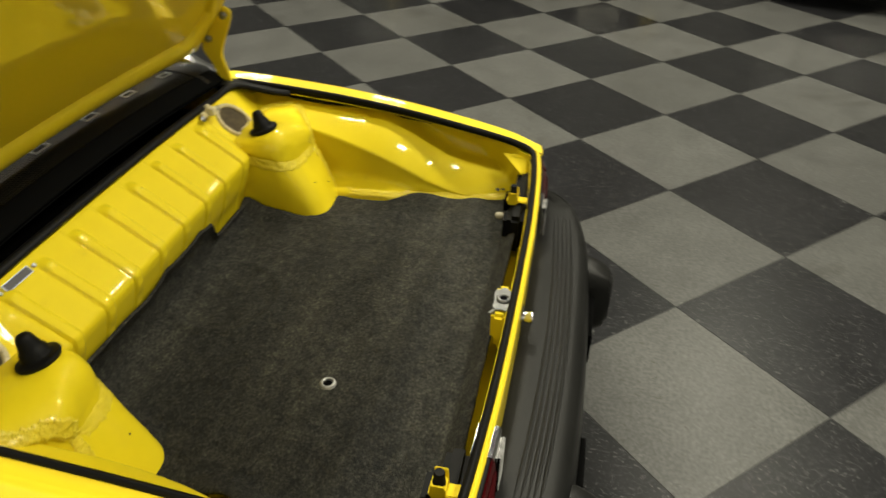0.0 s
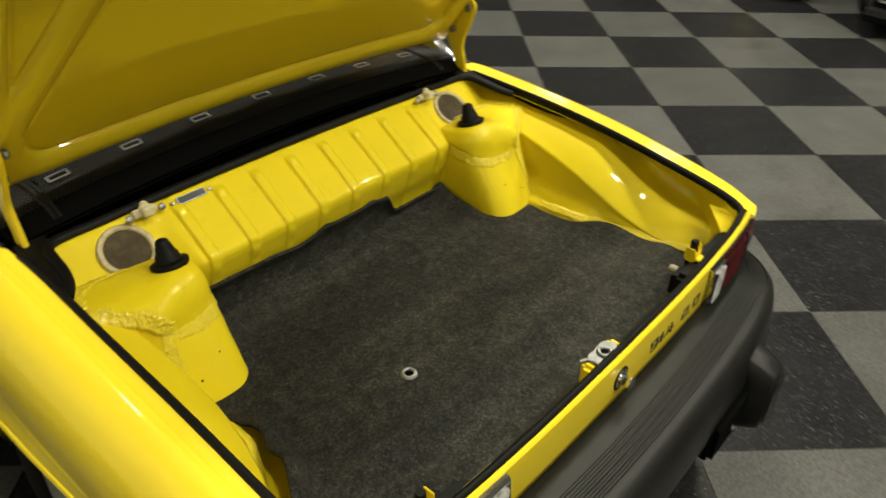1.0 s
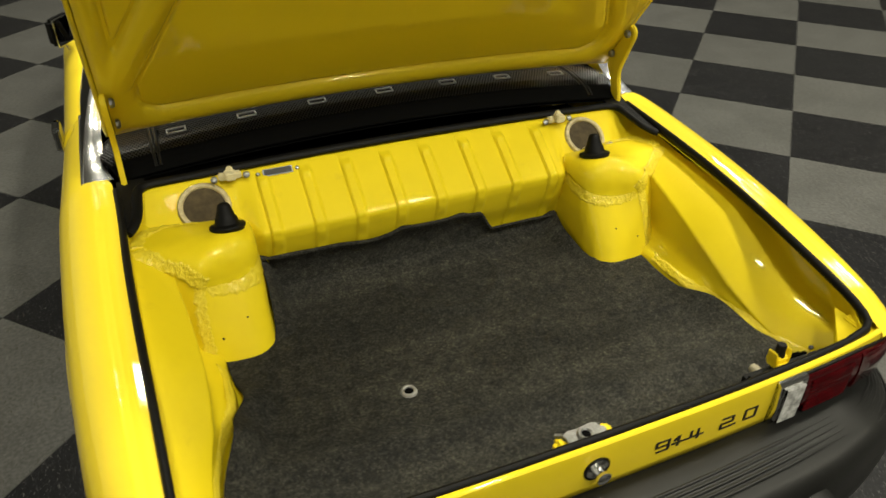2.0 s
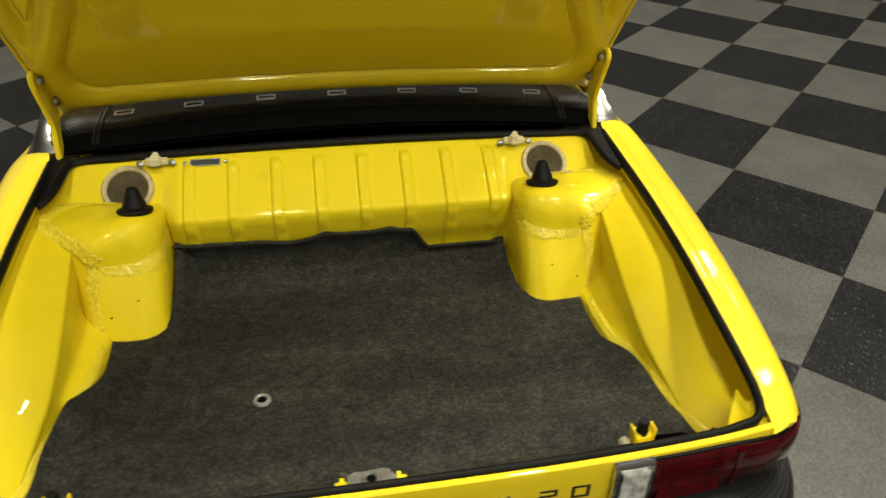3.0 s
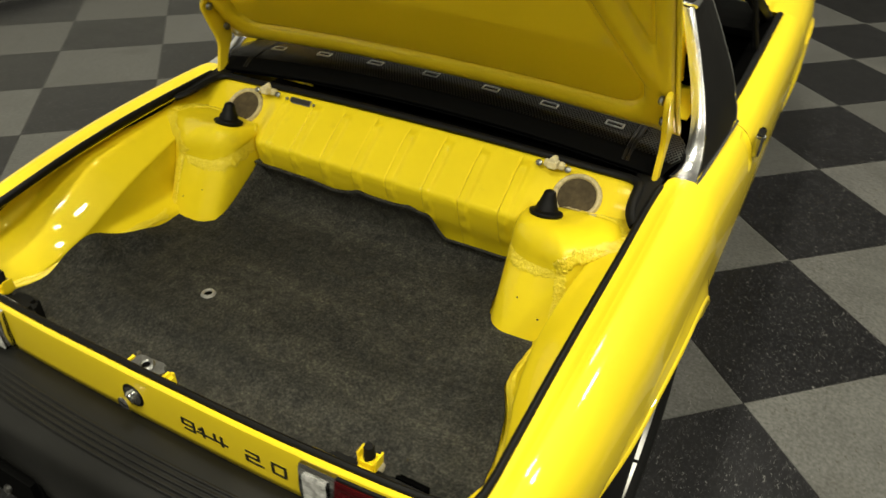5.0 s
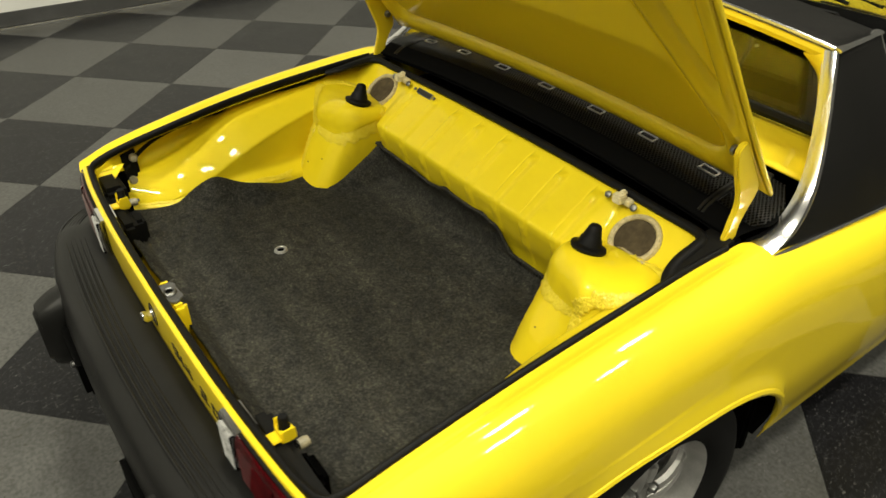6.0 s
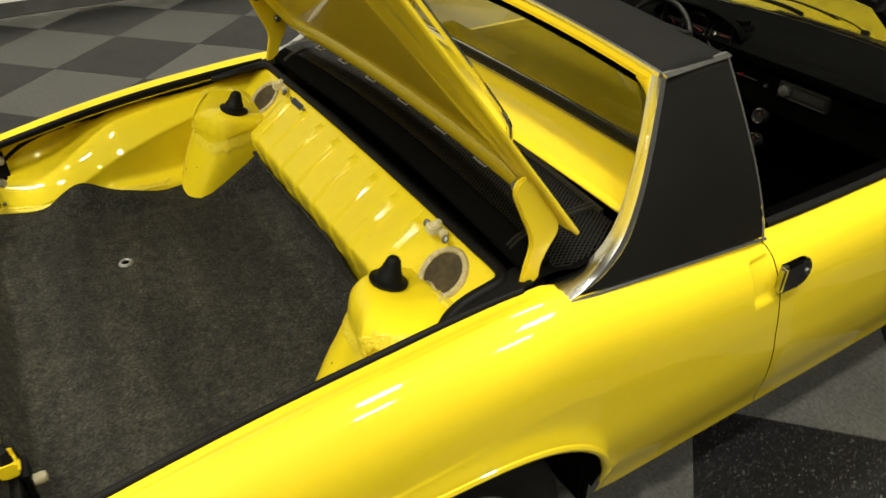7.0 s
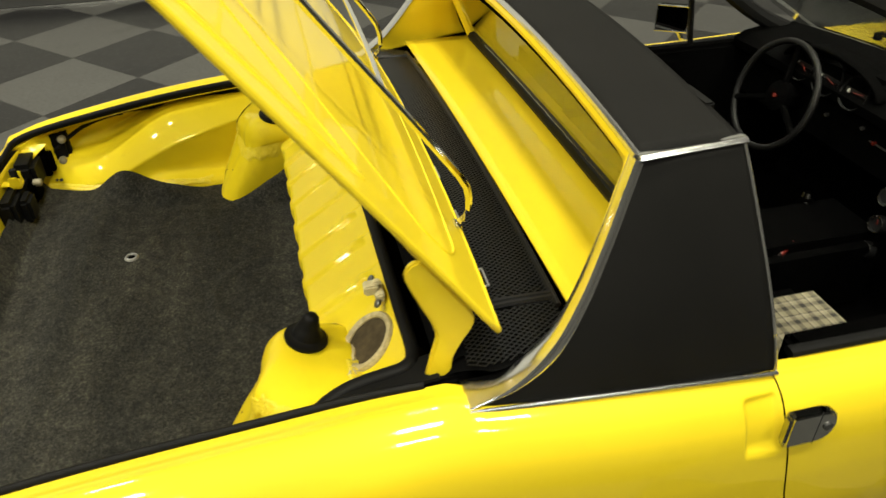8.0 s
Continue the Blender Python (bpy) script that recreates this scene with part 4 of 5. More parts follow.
# inner rear wall, lamp housings, brackets
part("rear_inner_wall", sheet(lambda x, v: (x, yr(x) + 0.027 + 0.014 * v - 0.004 * math.sin(v * 3), 0.668 - 0.155 * v), steps(-0.655, 0.655, 50), steps(0, 1, 10)), yellow_in, car, "yellow inner face of the rear panel", thick=0.002)
for s in (1, -1):
    inner, bx, nx, nz = (0.365, 0.451, 0.444, 0.591) if s > 0 else (0.385, 0.488, 0.540, 0.612)
    box = part("lamp_housing", block(*sorted((s * inner, s * 0.640)), -0.866, -0.822, 0.53, 0.636, 0.012, m=Matrix()), rubber, car, "black plastic tail light housing")
    part("lamp_socket", block(*sorted((s * (bx + 0.03), s * (bx + 0.11))), -0.830, -0.800, 0.55, 0.622, 0.012), black_in, box)
    part("lamp_socket", block(*sorted((s * (bx - 0.065), s * (bx + 0.005))), -0.828, -0.810 if s > 0 else -0.796, 0.55, 0.618, 0.009), rubber, box)
    part("thumb_nut", lathe([(0.010, 0), (0.011, 0.012), (0.009, 0.020), (0, 0.022)], 14, m=pose(s * nx, -0.806, nz, 90, 0, 180)), cream_nut, box, "cream plastic thumb nut")
    part("thumb_nut_stem", tube([(s * nx, -0.83, nz), (s * nx, -0.80, nz)], 0.004, 8), rubber, box)
    if s < 0:
        # black block put in for the dark, shadowed area behind the side nuts
        part("side_lamp_back", block(-0.724, -0.688, -0.805, -0.728, 0.575, 0.694, 0.010), rubber, box)
        part("lamp_socket", block(-0.652, -0.548, -0.862, -0.798, 0.57, 0.660, 0.014), rubber, box)
        part("lamp_socket", block(-0.690, -0.640, -0.845, -0.775, 0.57, 0.655, 0.014), black_in, box)
        for ny, side_z in ((-0.740, 0.668), (-0.754, 0.602)):
            part("thumb_nut", lathe([(0.011, 0), (0.012, 0.010), (0.009, 0.017), (0, 0.019)], 14, m=pose(-0.690, ny, side_z, 0, 90, 0)), cream_nut, box, "cream plastic thumb nut")
        part("lamp_cable", tube(curve_through([(-0.700, -0.790, 0.60), (-0.690, -0.760, 0.640), (-0.706, -0.725, 0.662), (-0.708, -0.676, 0.690), (-0.700, -0.606, 0.716), (-0.690, -0.56, 0.726)], 24), 0.006, 8), rubber, box, "black lamp cable")
    br = part("lid_rest", block(*sorted((s * (bx - 0.014), s * (bx + 0.014))), -0.872, -0.812, 0.641, 0.646, 0.002), yellow_in, car, "yellow bracket with black rubber buffer")
    part("bracket_cup", block(*sorted((s * (bx - 0.0145), s * (bx + 0.0145))), -0.841, -0.815, 0.632, 0.660, 0.003), yellow_in, br)
    for d in (-1, 1):
        part("bracket_ear", plate([(s * (bx + d * 0.0145), -0.842, 0.640), (s * (bx + d * 0.0145), -0.814, 0.640), (s * (bx + d * 0.0185), -0.817, 0.671), (s * (bx + d * 0.0185), -0.839, 0.671)], (1, 0, 0), 0.003, 0.001), yellow_in, br)
    part("rubber_buffer", lathe([(0.011, 0), (0.011, 0.012), (0.0095, 0.014), (0.0095, 0.030), (0.008, 0.033), (0, 0.033)], 16, m=pose(s * bx, -0.828, 0.652)), rubber, br)
    if s < 0:
        for cy, cz, r in ((-0.666, 0.604, 0.0042), (-0.652, 0.612, 0.0020), (-0.672, 0.616, 0.0016), (-0.676, 0.609, 0.0018), (-0.664, 0.619, 0.0015), (-0.690, 0.600, 0.0014)):
            part("paint_chip", lathe([(r, 0), (r * 0.8, 0.001), (0, 0.001)], 7, m=pose(-0.7095, cy, cz, 0, 75, 0)), mark, car)
    part("corner_web", block(*sorted((s * 0.646, s * 0.692)), -0.864, -0.80, 0.662, 0.673, 0.003), yellow_in, car, "yellow web in the trunk corner")
    part("corner_gusset", sheet(lambda u, v: (s * (0.652 - 0.052 * u * (1 - v) + 0.006 * math.sin(math.pi * u) * (1 - v)), -0.846 + 0.074 * v, 0.674 - 0.052 * u * (1 - v)), steps(0, 1, 10), steps(0, 1, 10)), yellow_in, car, "yellow corner gusset", thick=0.002)
latch = part("lid_latch", block(-0.050, 0.028, -0.880, -0.852, 0.56, 0.664, 0.008), yellow_in, car, "yellow latch pedestal with steel catch")
for ex in (-0.060, 0.030):
    part("pedestal_ear", block(ex - 0.010, ex + 0.012, -0.878, -0.846, 0.60, 0.668, 0.008), yellow_in, latch)
# worn steel plate with a notched outline
notched = [(-0.014 + (0.038 + 0.003 * math.cos(7 * a)) * math.copysign(abs(math.cos(a)) ** 0.7, math.cos(a)), -0.863 + (0.019 + 0.002 * math.cos(5 * a + 1)) * math.copysign(abs(math.sin(a)) ** 0.7, math.sin(a)), 0.665) for a in steps(0, 2 * math.pi, 48)[:-1]]
part("catch_plate", plate(notched, (0, 0, 1), 0.006, 0.0012), steel, latch, "worn grey steel catch plate")
part("catch_ring", lathe([(0.008, 0), (0.008, 0.004), (0.010, 0.006), (0.013, 0.006), (0.016, 0.003), (0.016, 0.0)], 24, m=pose(-0.014, -0.865, 0.6705), loop=True), steel, latch)
part("catch_hole", lathe([(0.0, 0.0), (0.0082, 0.0), (0.0082, 0.002), (0, 0.002)], 16, m=pose(-0.014, -0.865, 0.6712)), void, latch)
part("catch_pin", tube([(-0.050, -0.850, 0.668), (-0.060, -0.842, 0.664)], 0.004, 8), steel, latch)

# seals
def deck_seal_z(y):
    return ZD(y) - 0.018


loop = []
side_pts = [(XI(y) - 0.0045, y, deck_seal_z(y) + 0.004) for y in steps(0.03, -0.80, 40)]
corner = [(0.658, -0.828, 0.694), (0.652, -0.847, 0.688), (0.634, -0.860, 0.684)]
back = [(x, yr(x) + 0.0175, 0.676) for x in steps(0.58, -0.58, 40)]
loop = side_pts + corner + back + [(-p[0], p[1], p[2]) for p in corner[::-1]] + [(-p[0], p[1], p[2]) for p in side_pts[::-1]]
seal = part("trunk_seal", tube([(p[0], p[1], p[2] + 0.004) for p in loop], 0.0078, 12, flat=1.35), rubber, car, "black rubber weatherstrip round the trunk opening")
end = [(0.664, -0.132, 0.786), (0.653, -0.116, 0.789), (0.643, -0.092, 0.794), (0.637, -0.060, 0.800), (0.634, -0.020, 0.805), (0.629, 0.010, 0.807), (0.612, 0.026, 0.808), (0.580, 0.0305, 0.808)]
front = end + [(x, 0.030, 0.806 + 0.014 * (1 - (x / 0.6) ** 2)) for x in steps(0.52, -0.52, 24)] + [(-p[0], p[1], p[2]) for p in end[::-1]]
part("front_seal", tube(curve_through(front, 160), 0.0115, 10, flat=0.8), rubber, car, "thick black rubber seal along the bulkhead")

# black plate: the seal's flat end, and the shade of the gap at the hinge
for s in (1, -1):
    part("seal_flap", plate([(s * x, y, 0.786 + 0.10 * (y + 0.13)) for x, y in ((0.668, -0.128), (0.650, -0.100), (0.641, -0.060), (0.638, -0.015), (0.634, 0.014), (0.614, 0.034), (0.612, 0.058), (0.672, 0.058))], (0, 0, 1), 0.008, 0.002), rubber, car, "flat black plate for the seal's end and the dark hinge gap")
cat = part("catch_bracket", block(-0.225, -0.155, 0.042, 0.054, 0.798, 0.812, 0.002), rubber, car, "black bracket with a yellow tongue in the gap")
part("tongue", block(-0.203, -0.177, 0.037, 0.047, 0.805, 0.814, 0.003), yellow, cat)

# ---------------------------------------------------------------- engine grille
def grille_z(x, y):
    crown = 0.024 * (1 - (x / 0.52) ** 2)
    rise = spline((0.06, 0.09, 0.165, 0.28), (0.826, 0.846, 0.862, 0.862))(y)
    return rise + crown - 0.002


GRILLE_END = spline((0.06, 0.11, 0.14, 0.20, 0.28), (0.660, 0.680, 0.695, 0.682, 0.630))
part("engine_bay", block(-0.66, 0.66, 0.045, 0.30, 0.55, 0.70, 0), void, car, "dark engine bay under the grille")
grille = part("engine_grille", sheet(lambda u, y: (u * GRILLE_END(y), y, grille_z(u * GRILLE_END(y), y) - 0.009), steps(-1, 1, 44), steps(0.062, 0.276, 12)), void, car, "black metal mesh engine grille")


def mesh_ribbons(x0, x1, y0, y1, pitch=0.0085, w=0.0032):
    bm = bmesh.new()
    h = y1 - y0
    for sg in (-1, 1):
        k = x0 - h * 0.6
        while k < x1 + h * 0.6:
            prev = None
            for j in range(15):
                y = y0 + h * j / 14
                x = k + sg * (y - (y0 + y1) / 2) * 0.62
                cur = None
                if x0 <= x <= x1 and abs(x) < GRILLE_END(y):
                    cur = [bm.verts.new((x + d, y, grille_z(x, y) + (0.0006 if sg > 0 else 0))) for d in (-w / 2, w / 2)]
                    if prev:
                        bm.faces.new((prev[0], prev[1], cur[1], cur[0]))
                prev = cur
            k += pitch
    return bm


part("mesh_panel", mesh_ribbons(-0.565, 0.565, 0.10, 0.272), mesh_black, grille, "black expanded-metal mesh")
for s in (1, -1):
    part("mesh_panel", mesh_ribbons(*sorted((s * 0.583, s * 0.722)), 0.10, 0.272), mesh_black, grille, "black expanded-metal mesh")
    part("end_frame", tube([(s * 0.570, y, grille_z(0.57, y) + 0.001) for y in steps(0.07, 0.274, 10)], 0.0055, 6), mesh_black, grille)
    part("end_frame", tube([(s * 0.580, y, grille_z(0.58, y) + 0.001) for y in steps(0.07, 0.274, 10)], 0.0055, 6), mesh_black, grille)
part("front_rail", tube([(x, 0.274, grille_z(x, 0.274) + 0.001) for x in steps(-0.60, 0.60, 40)], 0.006, 6), mesh_black, grille)
part("rear_rail", sheet(lambda x, v: (x, 0.058 + 0.046 * v, grille_z(x, 0.058 + 0.046 * v) + 0.002), steps(-0.655, 0.655, 40), steps(0, 1, 6)), void, grille, "smooth black rear lip of the grille", thick=0.004)
# seven small bright plaques, drawn as plain frames
for i, lx in enumerate((-0.520, -0.353, -0.177, 0.0, 0.179, 0.342, 0.514)):
    z = grille_z(lx, 0.165) + 0.004
    slope = math.degrees(math.atan2(grille_z(lx, 0.175) - grille_z(lx, 0.155), 0.02))
    base_m4 = pose(lx, 0.166, z, slope, math.degrees(math.atan2(0.048 * lx, 0.27)), 0)
    bm = block(-0.023, 0.023, 0.0078, 0.0110, 0, 0.004, 0.001, m=base_m4)
    block(-0.023, 0.023, -0.0110, -0.0078, 0, 0.004, 0.001, bm, base_m4)
    block(-0.023, -0.0195, -0.0078, 0.0078, 0, 0.004, 0.001, bm, base_m4)
    block(0.0195, 0.023, -0.0078, 0.0078, 0, 0.004, 0.001, bm, base_m4)
    part("bright_plaque", bm, plaque_m, grille, "small plain chrome frame")

# ---------------------------------------------------------------- shelf, window and targa bar
part("rear_shelf", sheet(lambda x, y: (x, y, 0.868 + 0.012 * (1 - (x / 0.6) ** 2)), steps(-0.66, 0.66, 30), steps(0.283, 0.50, 8)), yellow, car, "yellow shelf between grille and rear window", thick=0.004)


def sail_x(z):
    return spline((0.72, 0.80, 0.90, 1.00, 1.08, 1.11), (0.745, 0.732, 0.700, 0.655, 0.615, 0.598))(z)


SAILREAR = curve_through([(0.084, 0.803), (0.150, 0.822), (0.215, 0.868), (0.268, 0.935), (0.315, 1.010), (0.350, 1.070), (0.374, 1.108)], 30)
SAILFRONT = [(0.606 - 0.056 * t, 0.757 + 0.355 * t) for t in steps(0, 1, 30)]
for s in (1, -1):
    def sail_point(k, v, s=s, inset=0.0):
        (ya, za), (yb, zb) = SAILREAR[k], SAILFRONT[k]
        t = v
        y, z = ya + (yb - ya) * t, za + (zb - za) * t
        return (s * (sail_x(z) + 0.006 * math.sin(math.pi * t) - inset), y, z)
    sail = part("sail_panel", sheet(sail_point, range(31), steps(0, 1, 24)), vinyl, car, "black grained vinyl sail panel with bright trim", thick=0.005)
    # bright rear edge moulding: a satin strip on the outside and a chrome return face, wide at its foot
    def strip(k, v, s=s):
        y, z = SAILREAR[k]
        return (s * (sail_x(z) + 0.0065 + 0.002 * math.sin(math.pi * v)), y - 0.004 + 0.017 * v, z + 0.002 - 0.011 * v * smoothstep(0, 12, k))
    def face(k, v, s=s):
        y, z = SAILREAR[k]
        wide = 0.032 + 0.030 * math.exp(-k / 5.0)
        return (s * (sail_x(z) + 0.0065 - wide * v), y - 0.004 - 0.002 * math.sin(math.pi * v) + 0.006 * v, z + 0.002 + 0.002 * math.sin(math.pi * v))
    part("edge_strip", sheet(strip, range(31), steps(0, 1, 4)), trim_metal, sail, "satin bright metal edge strip")
    part("edge_moulding", sheet(face, range(31), steps(0, 1, 10)), satin_chrome, sail, "wide bright metal moulding")
    part("belt_bead", tube([(s * (sail_x(z) + 0.009), y, z) for y, z in [(0.084 + 0.522 * t, 0.801 - 0.045 * t) for t in steps(0, 1, 14)]], 0.0042, 8), trim_metal, sail)
    part("front_bead", tube([(s * (sail_x(z) + 0.004), y, z) for y, z in SAILFRONT], 0.0028, 8), trim_metal, sail)
    part("inner_panel", sheet(lambda k, v: (s * ((sail_x(SAILREAR[k][1]) - 0.020) - 0.045 * v), SAILREAR[k][0] + (0.47 - 0.09 * k / 30 - SAILREAR[k][0]) * v, SAILREAR[k][1] + (0.0 + (0.885 + 0.2 * k / 30) - SAILREAR[k][1]) * v * 0.9), range(31), steps(0, 1, 10)), yellow, sail, "yellow inner face of the roof pillar", thick=0.003)
    part("post_inner", sheet(lambda t, v: (s * (sail_x(0.752 + 0.36 * t) - 0.012 - 0.09 * v), 0.604 - 0.056 * t - 0.05 * v, 0.752 + 0.355 * t), steps(0, 1, 8), steps(0, 1, 3)), black_in, sail, "", thick=0.003)


def roof_z(x):
    return 1.110 + 0.040 * (1 - (x / 0.60) ** 2)


bar = part("targa_bar", sheet(lambda x, v: (x, 0.378 + 0.172 * v, roof_z(x) + 0.006 * math.sin(math.pi * v)), steps(-0.600, 0.600, 40), steps(0, 1, 12)), vinyl, car, "black vinyl covered roll bar top", thick=0.008)
part("lining", sheet(lambda x, v: (x, 0.388 + 0.155 * v, roof_z(x) - 0.045), steps(-0.585, 0.585, 30), steps(0, 1, 4)), black_in, bar, "", thick=0.004)
part("front_edge", sheet(lambda x, v: (x, 0.552 - 0.012 * v, roof_z(x) - 0.044 * v), steps(-0.59, 0.59, 30), steps(0, 1, 4)), rubber, bar, "", thick=0.004)
part("rear_bead", tube([(x, 0.374, roof_z(x) + 0.002) for x in steps(-0.600, 0.600, 30)], 0.0065, 8), trim_metal, bar, "bright trim along the window top")
for s in (1, -1):
    part("corner_trim", tube([(s * (0.602 - 0.008 * t), 0.374 + 0.180 * t, 1.111 + 0.003 * t) for t in steps(0, 1, 8)], 0.013, 8, flat=0.4), trim_metal, bar, "bright corner trim strip")
    part("roof_catch", block(*sorted((s * 0.42, s * 0.50)), 0.540, 0.560, roof_z(0.46) - 0.016, roof_z(0.46) + 0.004, 0.003), rubber, bar)


def win_point(t, x):
    zt = roof_z(x) - 0.014
    zb = 0.893 + 0.010 * (1 - (x / 0.6) ** 2)
    return (x, 0.472 - 0.088 * t, zb + (zt - zb) * t)


win = part("rear_window", sheet(win_point, steps(0, 1, 10), [v * (1 - 0.0) for v in steps(-0.575, 0.575, 20)]), glass, car, "clear upright rear window glass", thick=0.004)
win.visible_shadow = False
part("window_seal", tube([win_point(0, x) for x in steps(-0.58, 0.58, 30)], 0.016, 8), rubber, win, "black rubber window seal")
part("upper_lip", sheet(lambda x, v: (x, 0.372 + 0.016 * v, roof_z(x) - 0.003 - 0.024 * v), steps(-0.592, 0.592, 30), steps(0, 1, 4)), yellow, win, "", thick=0.003)
part("window_frame", tube([win_point(1, x) for x in steps(-0.585, 0.585, 30)], 0.015, 8), yellow, win)
for s in (1, -1):
    part("window_frame", tube([win_point(t, s * (0.585 - 0.004 * t)) for t in steps(0, 1, 10)], 0.015, 8), yellow, win)

# ---------------------------------------------------------------- trunk lid
LO, LD, LN = Vector((0, 0.151, 0.890)), Vector((0, -0.588, 0.809)).normalized(), Vector((0, 0.809, 0.588)).normalized()


def on_lid(x, s, n):
    return LO + Vector((x, 0, 0)) + LD * s + LN * (n + 0.024 * (1 - (x / 0.68) ** 2))


LW = spline((0.0, 0.05, 0.1, 0.4, 0.7, 0.95, 1.02), (0.670, 0.667, 0.665, 0.664, 0.660, 0.650, 0.638))
LEN = 1.02


def lid_s(x, t):
    s0 = 0.010 * (1 - (x / 0.68) ** 2)
    return s0 + (LEN - 0.02 * (x / 0.66) ** 2 - s0) * t


def relief(x, s):
    """How far inside the pressed panels of the inner skin a place lies."""
    a = abs(x)
    side, front, back = 0.590 - 0.44 * max(s - 0.17, 0) - a, s - 0.070, 0.90 - s
    d = min(0.06 - math.hypot(max(0.06 - side, 0), max(0.06 - front, 0)), back)
    e1, e2 = 0.618 - a, a - (0.610 - 0.45 * (s - 0.29))
    e = min(0.02 - math.hypot(max(0.02 - e1, 0), max(0.02 - e2, 0)), 0.93 - s)
    return max(d, e)


lid = part("trunk_lid", sheet(lambda u, t: on_lid(u * LW(t * LEN), lid_s(u * LW(t * LEN), t), -0.002 * u ** 4), steps(-1, 1, 40), steps(0, 1, 40)), yellow, car, "open yellow trunk lid held up on its hinges")


def under(u, t):
    x = u * (LW(t * LEN) - 0.006)
    s = lid_s(x, t * 0.99 + 0.004)
    d = relief(x, s)
    edge = max(min(LW(t * LEN) - 0.004 - abs(x), s - lid_s(x, 0.0), LEN - s), 0.0)
    if d < 0:
        w = edge / (edge - d + 1e-6)
        fat = min((edge - d) / 0.06, 1.0)
        n = -0.004 - 0.0195 * fat * math.sin(math.pi * w) ** 0.5
    else:
        n = -0.004 + 0.0055 * (smoothstep(0.0, 0.003, d) - smoothstep(0.006, 0.010, d)) - 0.001 * smoothstep(0.007, 0.012, d)
    return on_lid(x, s, n)


part("inner_skin", sheet(under, steps(-1, 1, 380), steps(0, 0.035, 12) + steps(0.035, 0.10, 50)[1:] + steps(0.10, 1, 220)[1:]), yellow, lid, "pressed yellow inner skin of the lid", sharp=80)
rim = [on_lid(u * LW(0), lid_s(u * LW(0), 0), -0.003 - 0.002 * u ** 4) for u in steps(-1, 1, 24)]
rim += [on_lid(LW(t * LEN), lid_s(LW(t * LEN), t), -0.005) for t in steps(0.02, 1, 30)]
rim += [on_lid(u * LW(LEN), lid_s(u * LW(LEN), 1), -0.003 - 0.002 * u ** 4) for u in steps(0.98, -1, 24)]
rim += [on_lid(-LW(t * LEN), lid_s(LW(t * LEN), t), -0.005) for t in steps(0.98, 0.02, 30)]
part("hem_edge", tube(rim, 0.0055, 8, closed=True), yellow, lid)
for s in (1, -1):
    prof = [(0.036, 0.800), (0.046, 0.845), (0.055, 0.890), (0.030, 0.955), (0.012, 1.002), (0.016, 1.020), (0.032, 1.028), (0.046, 1.016), (0.080, 0.965), (0.112, 0.918), (0.113, 0.896), (0.096, 0.868), (0.080, 0.835), (0.074, 0.800)]
    prof = curve_through(prof + [prof[0]], 44)[:-1]
    hinge = part("hinge", plate([(s * 0.648, y, z) for y, z in prof], (s, 0, 0), 0.012, 0.003), yellow, lid, "yellow painted hinge arm")
    for hy, hz in ((0.030, 1.005), (0.086, 0.935)):
        part("hinge_bolt", lathe([(0.011, 0), (0.011, 0.006), (0.007, 0.010), (0, 0.010)], 8, m=pose(s * 0.642, hy, hz, 0, -90 * s, 0)), steel, hinge, "zinc hinge bolt")
    part("hinge_mount", block(*sorted((s * 0.640, s * 0.672)), 0.02, 0.09, 0.74, 0.805, 0.006), void, hinge)

# luggage rack on the lid's outer face
rack = part("luggage_rack", tube([on_lid(x, 0.30, 0.062) for x in steps(-0.42, 0.42, 8)], 0.005, 8), chrome, lid, "slim chrome luggage rack")
for s in (1, -1):
    part("side_rail", tube(curve_through([on_lid(s * 0.42, 0.020, -0.010), on_lid(s * 0.422, 0.030, 0.030), on_lid(s * 0.425, 0.055, 0.051), on_lid(s * 0.427, 0.095, 0.063), on_lid(s * 0.427, 0.45, 0.061), on_lid(s * 0.427, 0.85, 0.055), on_lid(s * 0.42, 0.93, -0.010)], 40), 0.0065, 8), chrome, rack)
    part("foot", lathe([(0.014, 0), (0.014, 0.004), (0.008, 0.008), (0, 0.008)], 12, m=Matrix.Translation(on_lid(s * 0.42, 0.020, 0.0)) @ pose(0, 0, 0, -55, 0, 0)), chrome, rack)
for cs in (0.52, 0.74):
    part("cross_bar", tube([on_lid(x, cs, 0.058) for x in steps(-0.427, 0.427, 8)], 0.005, 8), chrome, rack)

# ---------------------------------------------------------------- cabin
part("cabin_floor", block(-0.70, 0.70, 0.56, 1.78, 0.17, 0.20, 0.004), black_in, car, "black carpeted cabin floor")
part("rear_bulkhead", block(-0.69, 0.69, 0.505, 0.545, 0.2, 0.885, 0.01), black_in, car, "black padded wall behind the seats")
part("firewall", block(-0.69, 0.69, 1.74, 1.78, 0.2, 0.74, 0.01), black_in, car, "black front bulkhead")


def dash_point(x, v):
    prof = ((1.815 - 0.25 * x * x, 0.788), (1.64, 0.802), (1.52, 0.800), (1.45, 0.788), (1.42, 0.770), (1.425, 0.745), (1.45, 0.725), (1.46, 0.66), (1.455, 0.60), (1.48, 0.575), (1.56, 0.56))
    t = v * (len(prof) - 1)
    i = min(int(t), len(prof) - 2)
    f = t - i
    y, z = [prof[i][k] + (prof[i + 1][k] - prof[i][k]) * f for k in (0, 1)]
    return (x, y, z + 0.008 * (1 - (x / 0.65) ** 2))


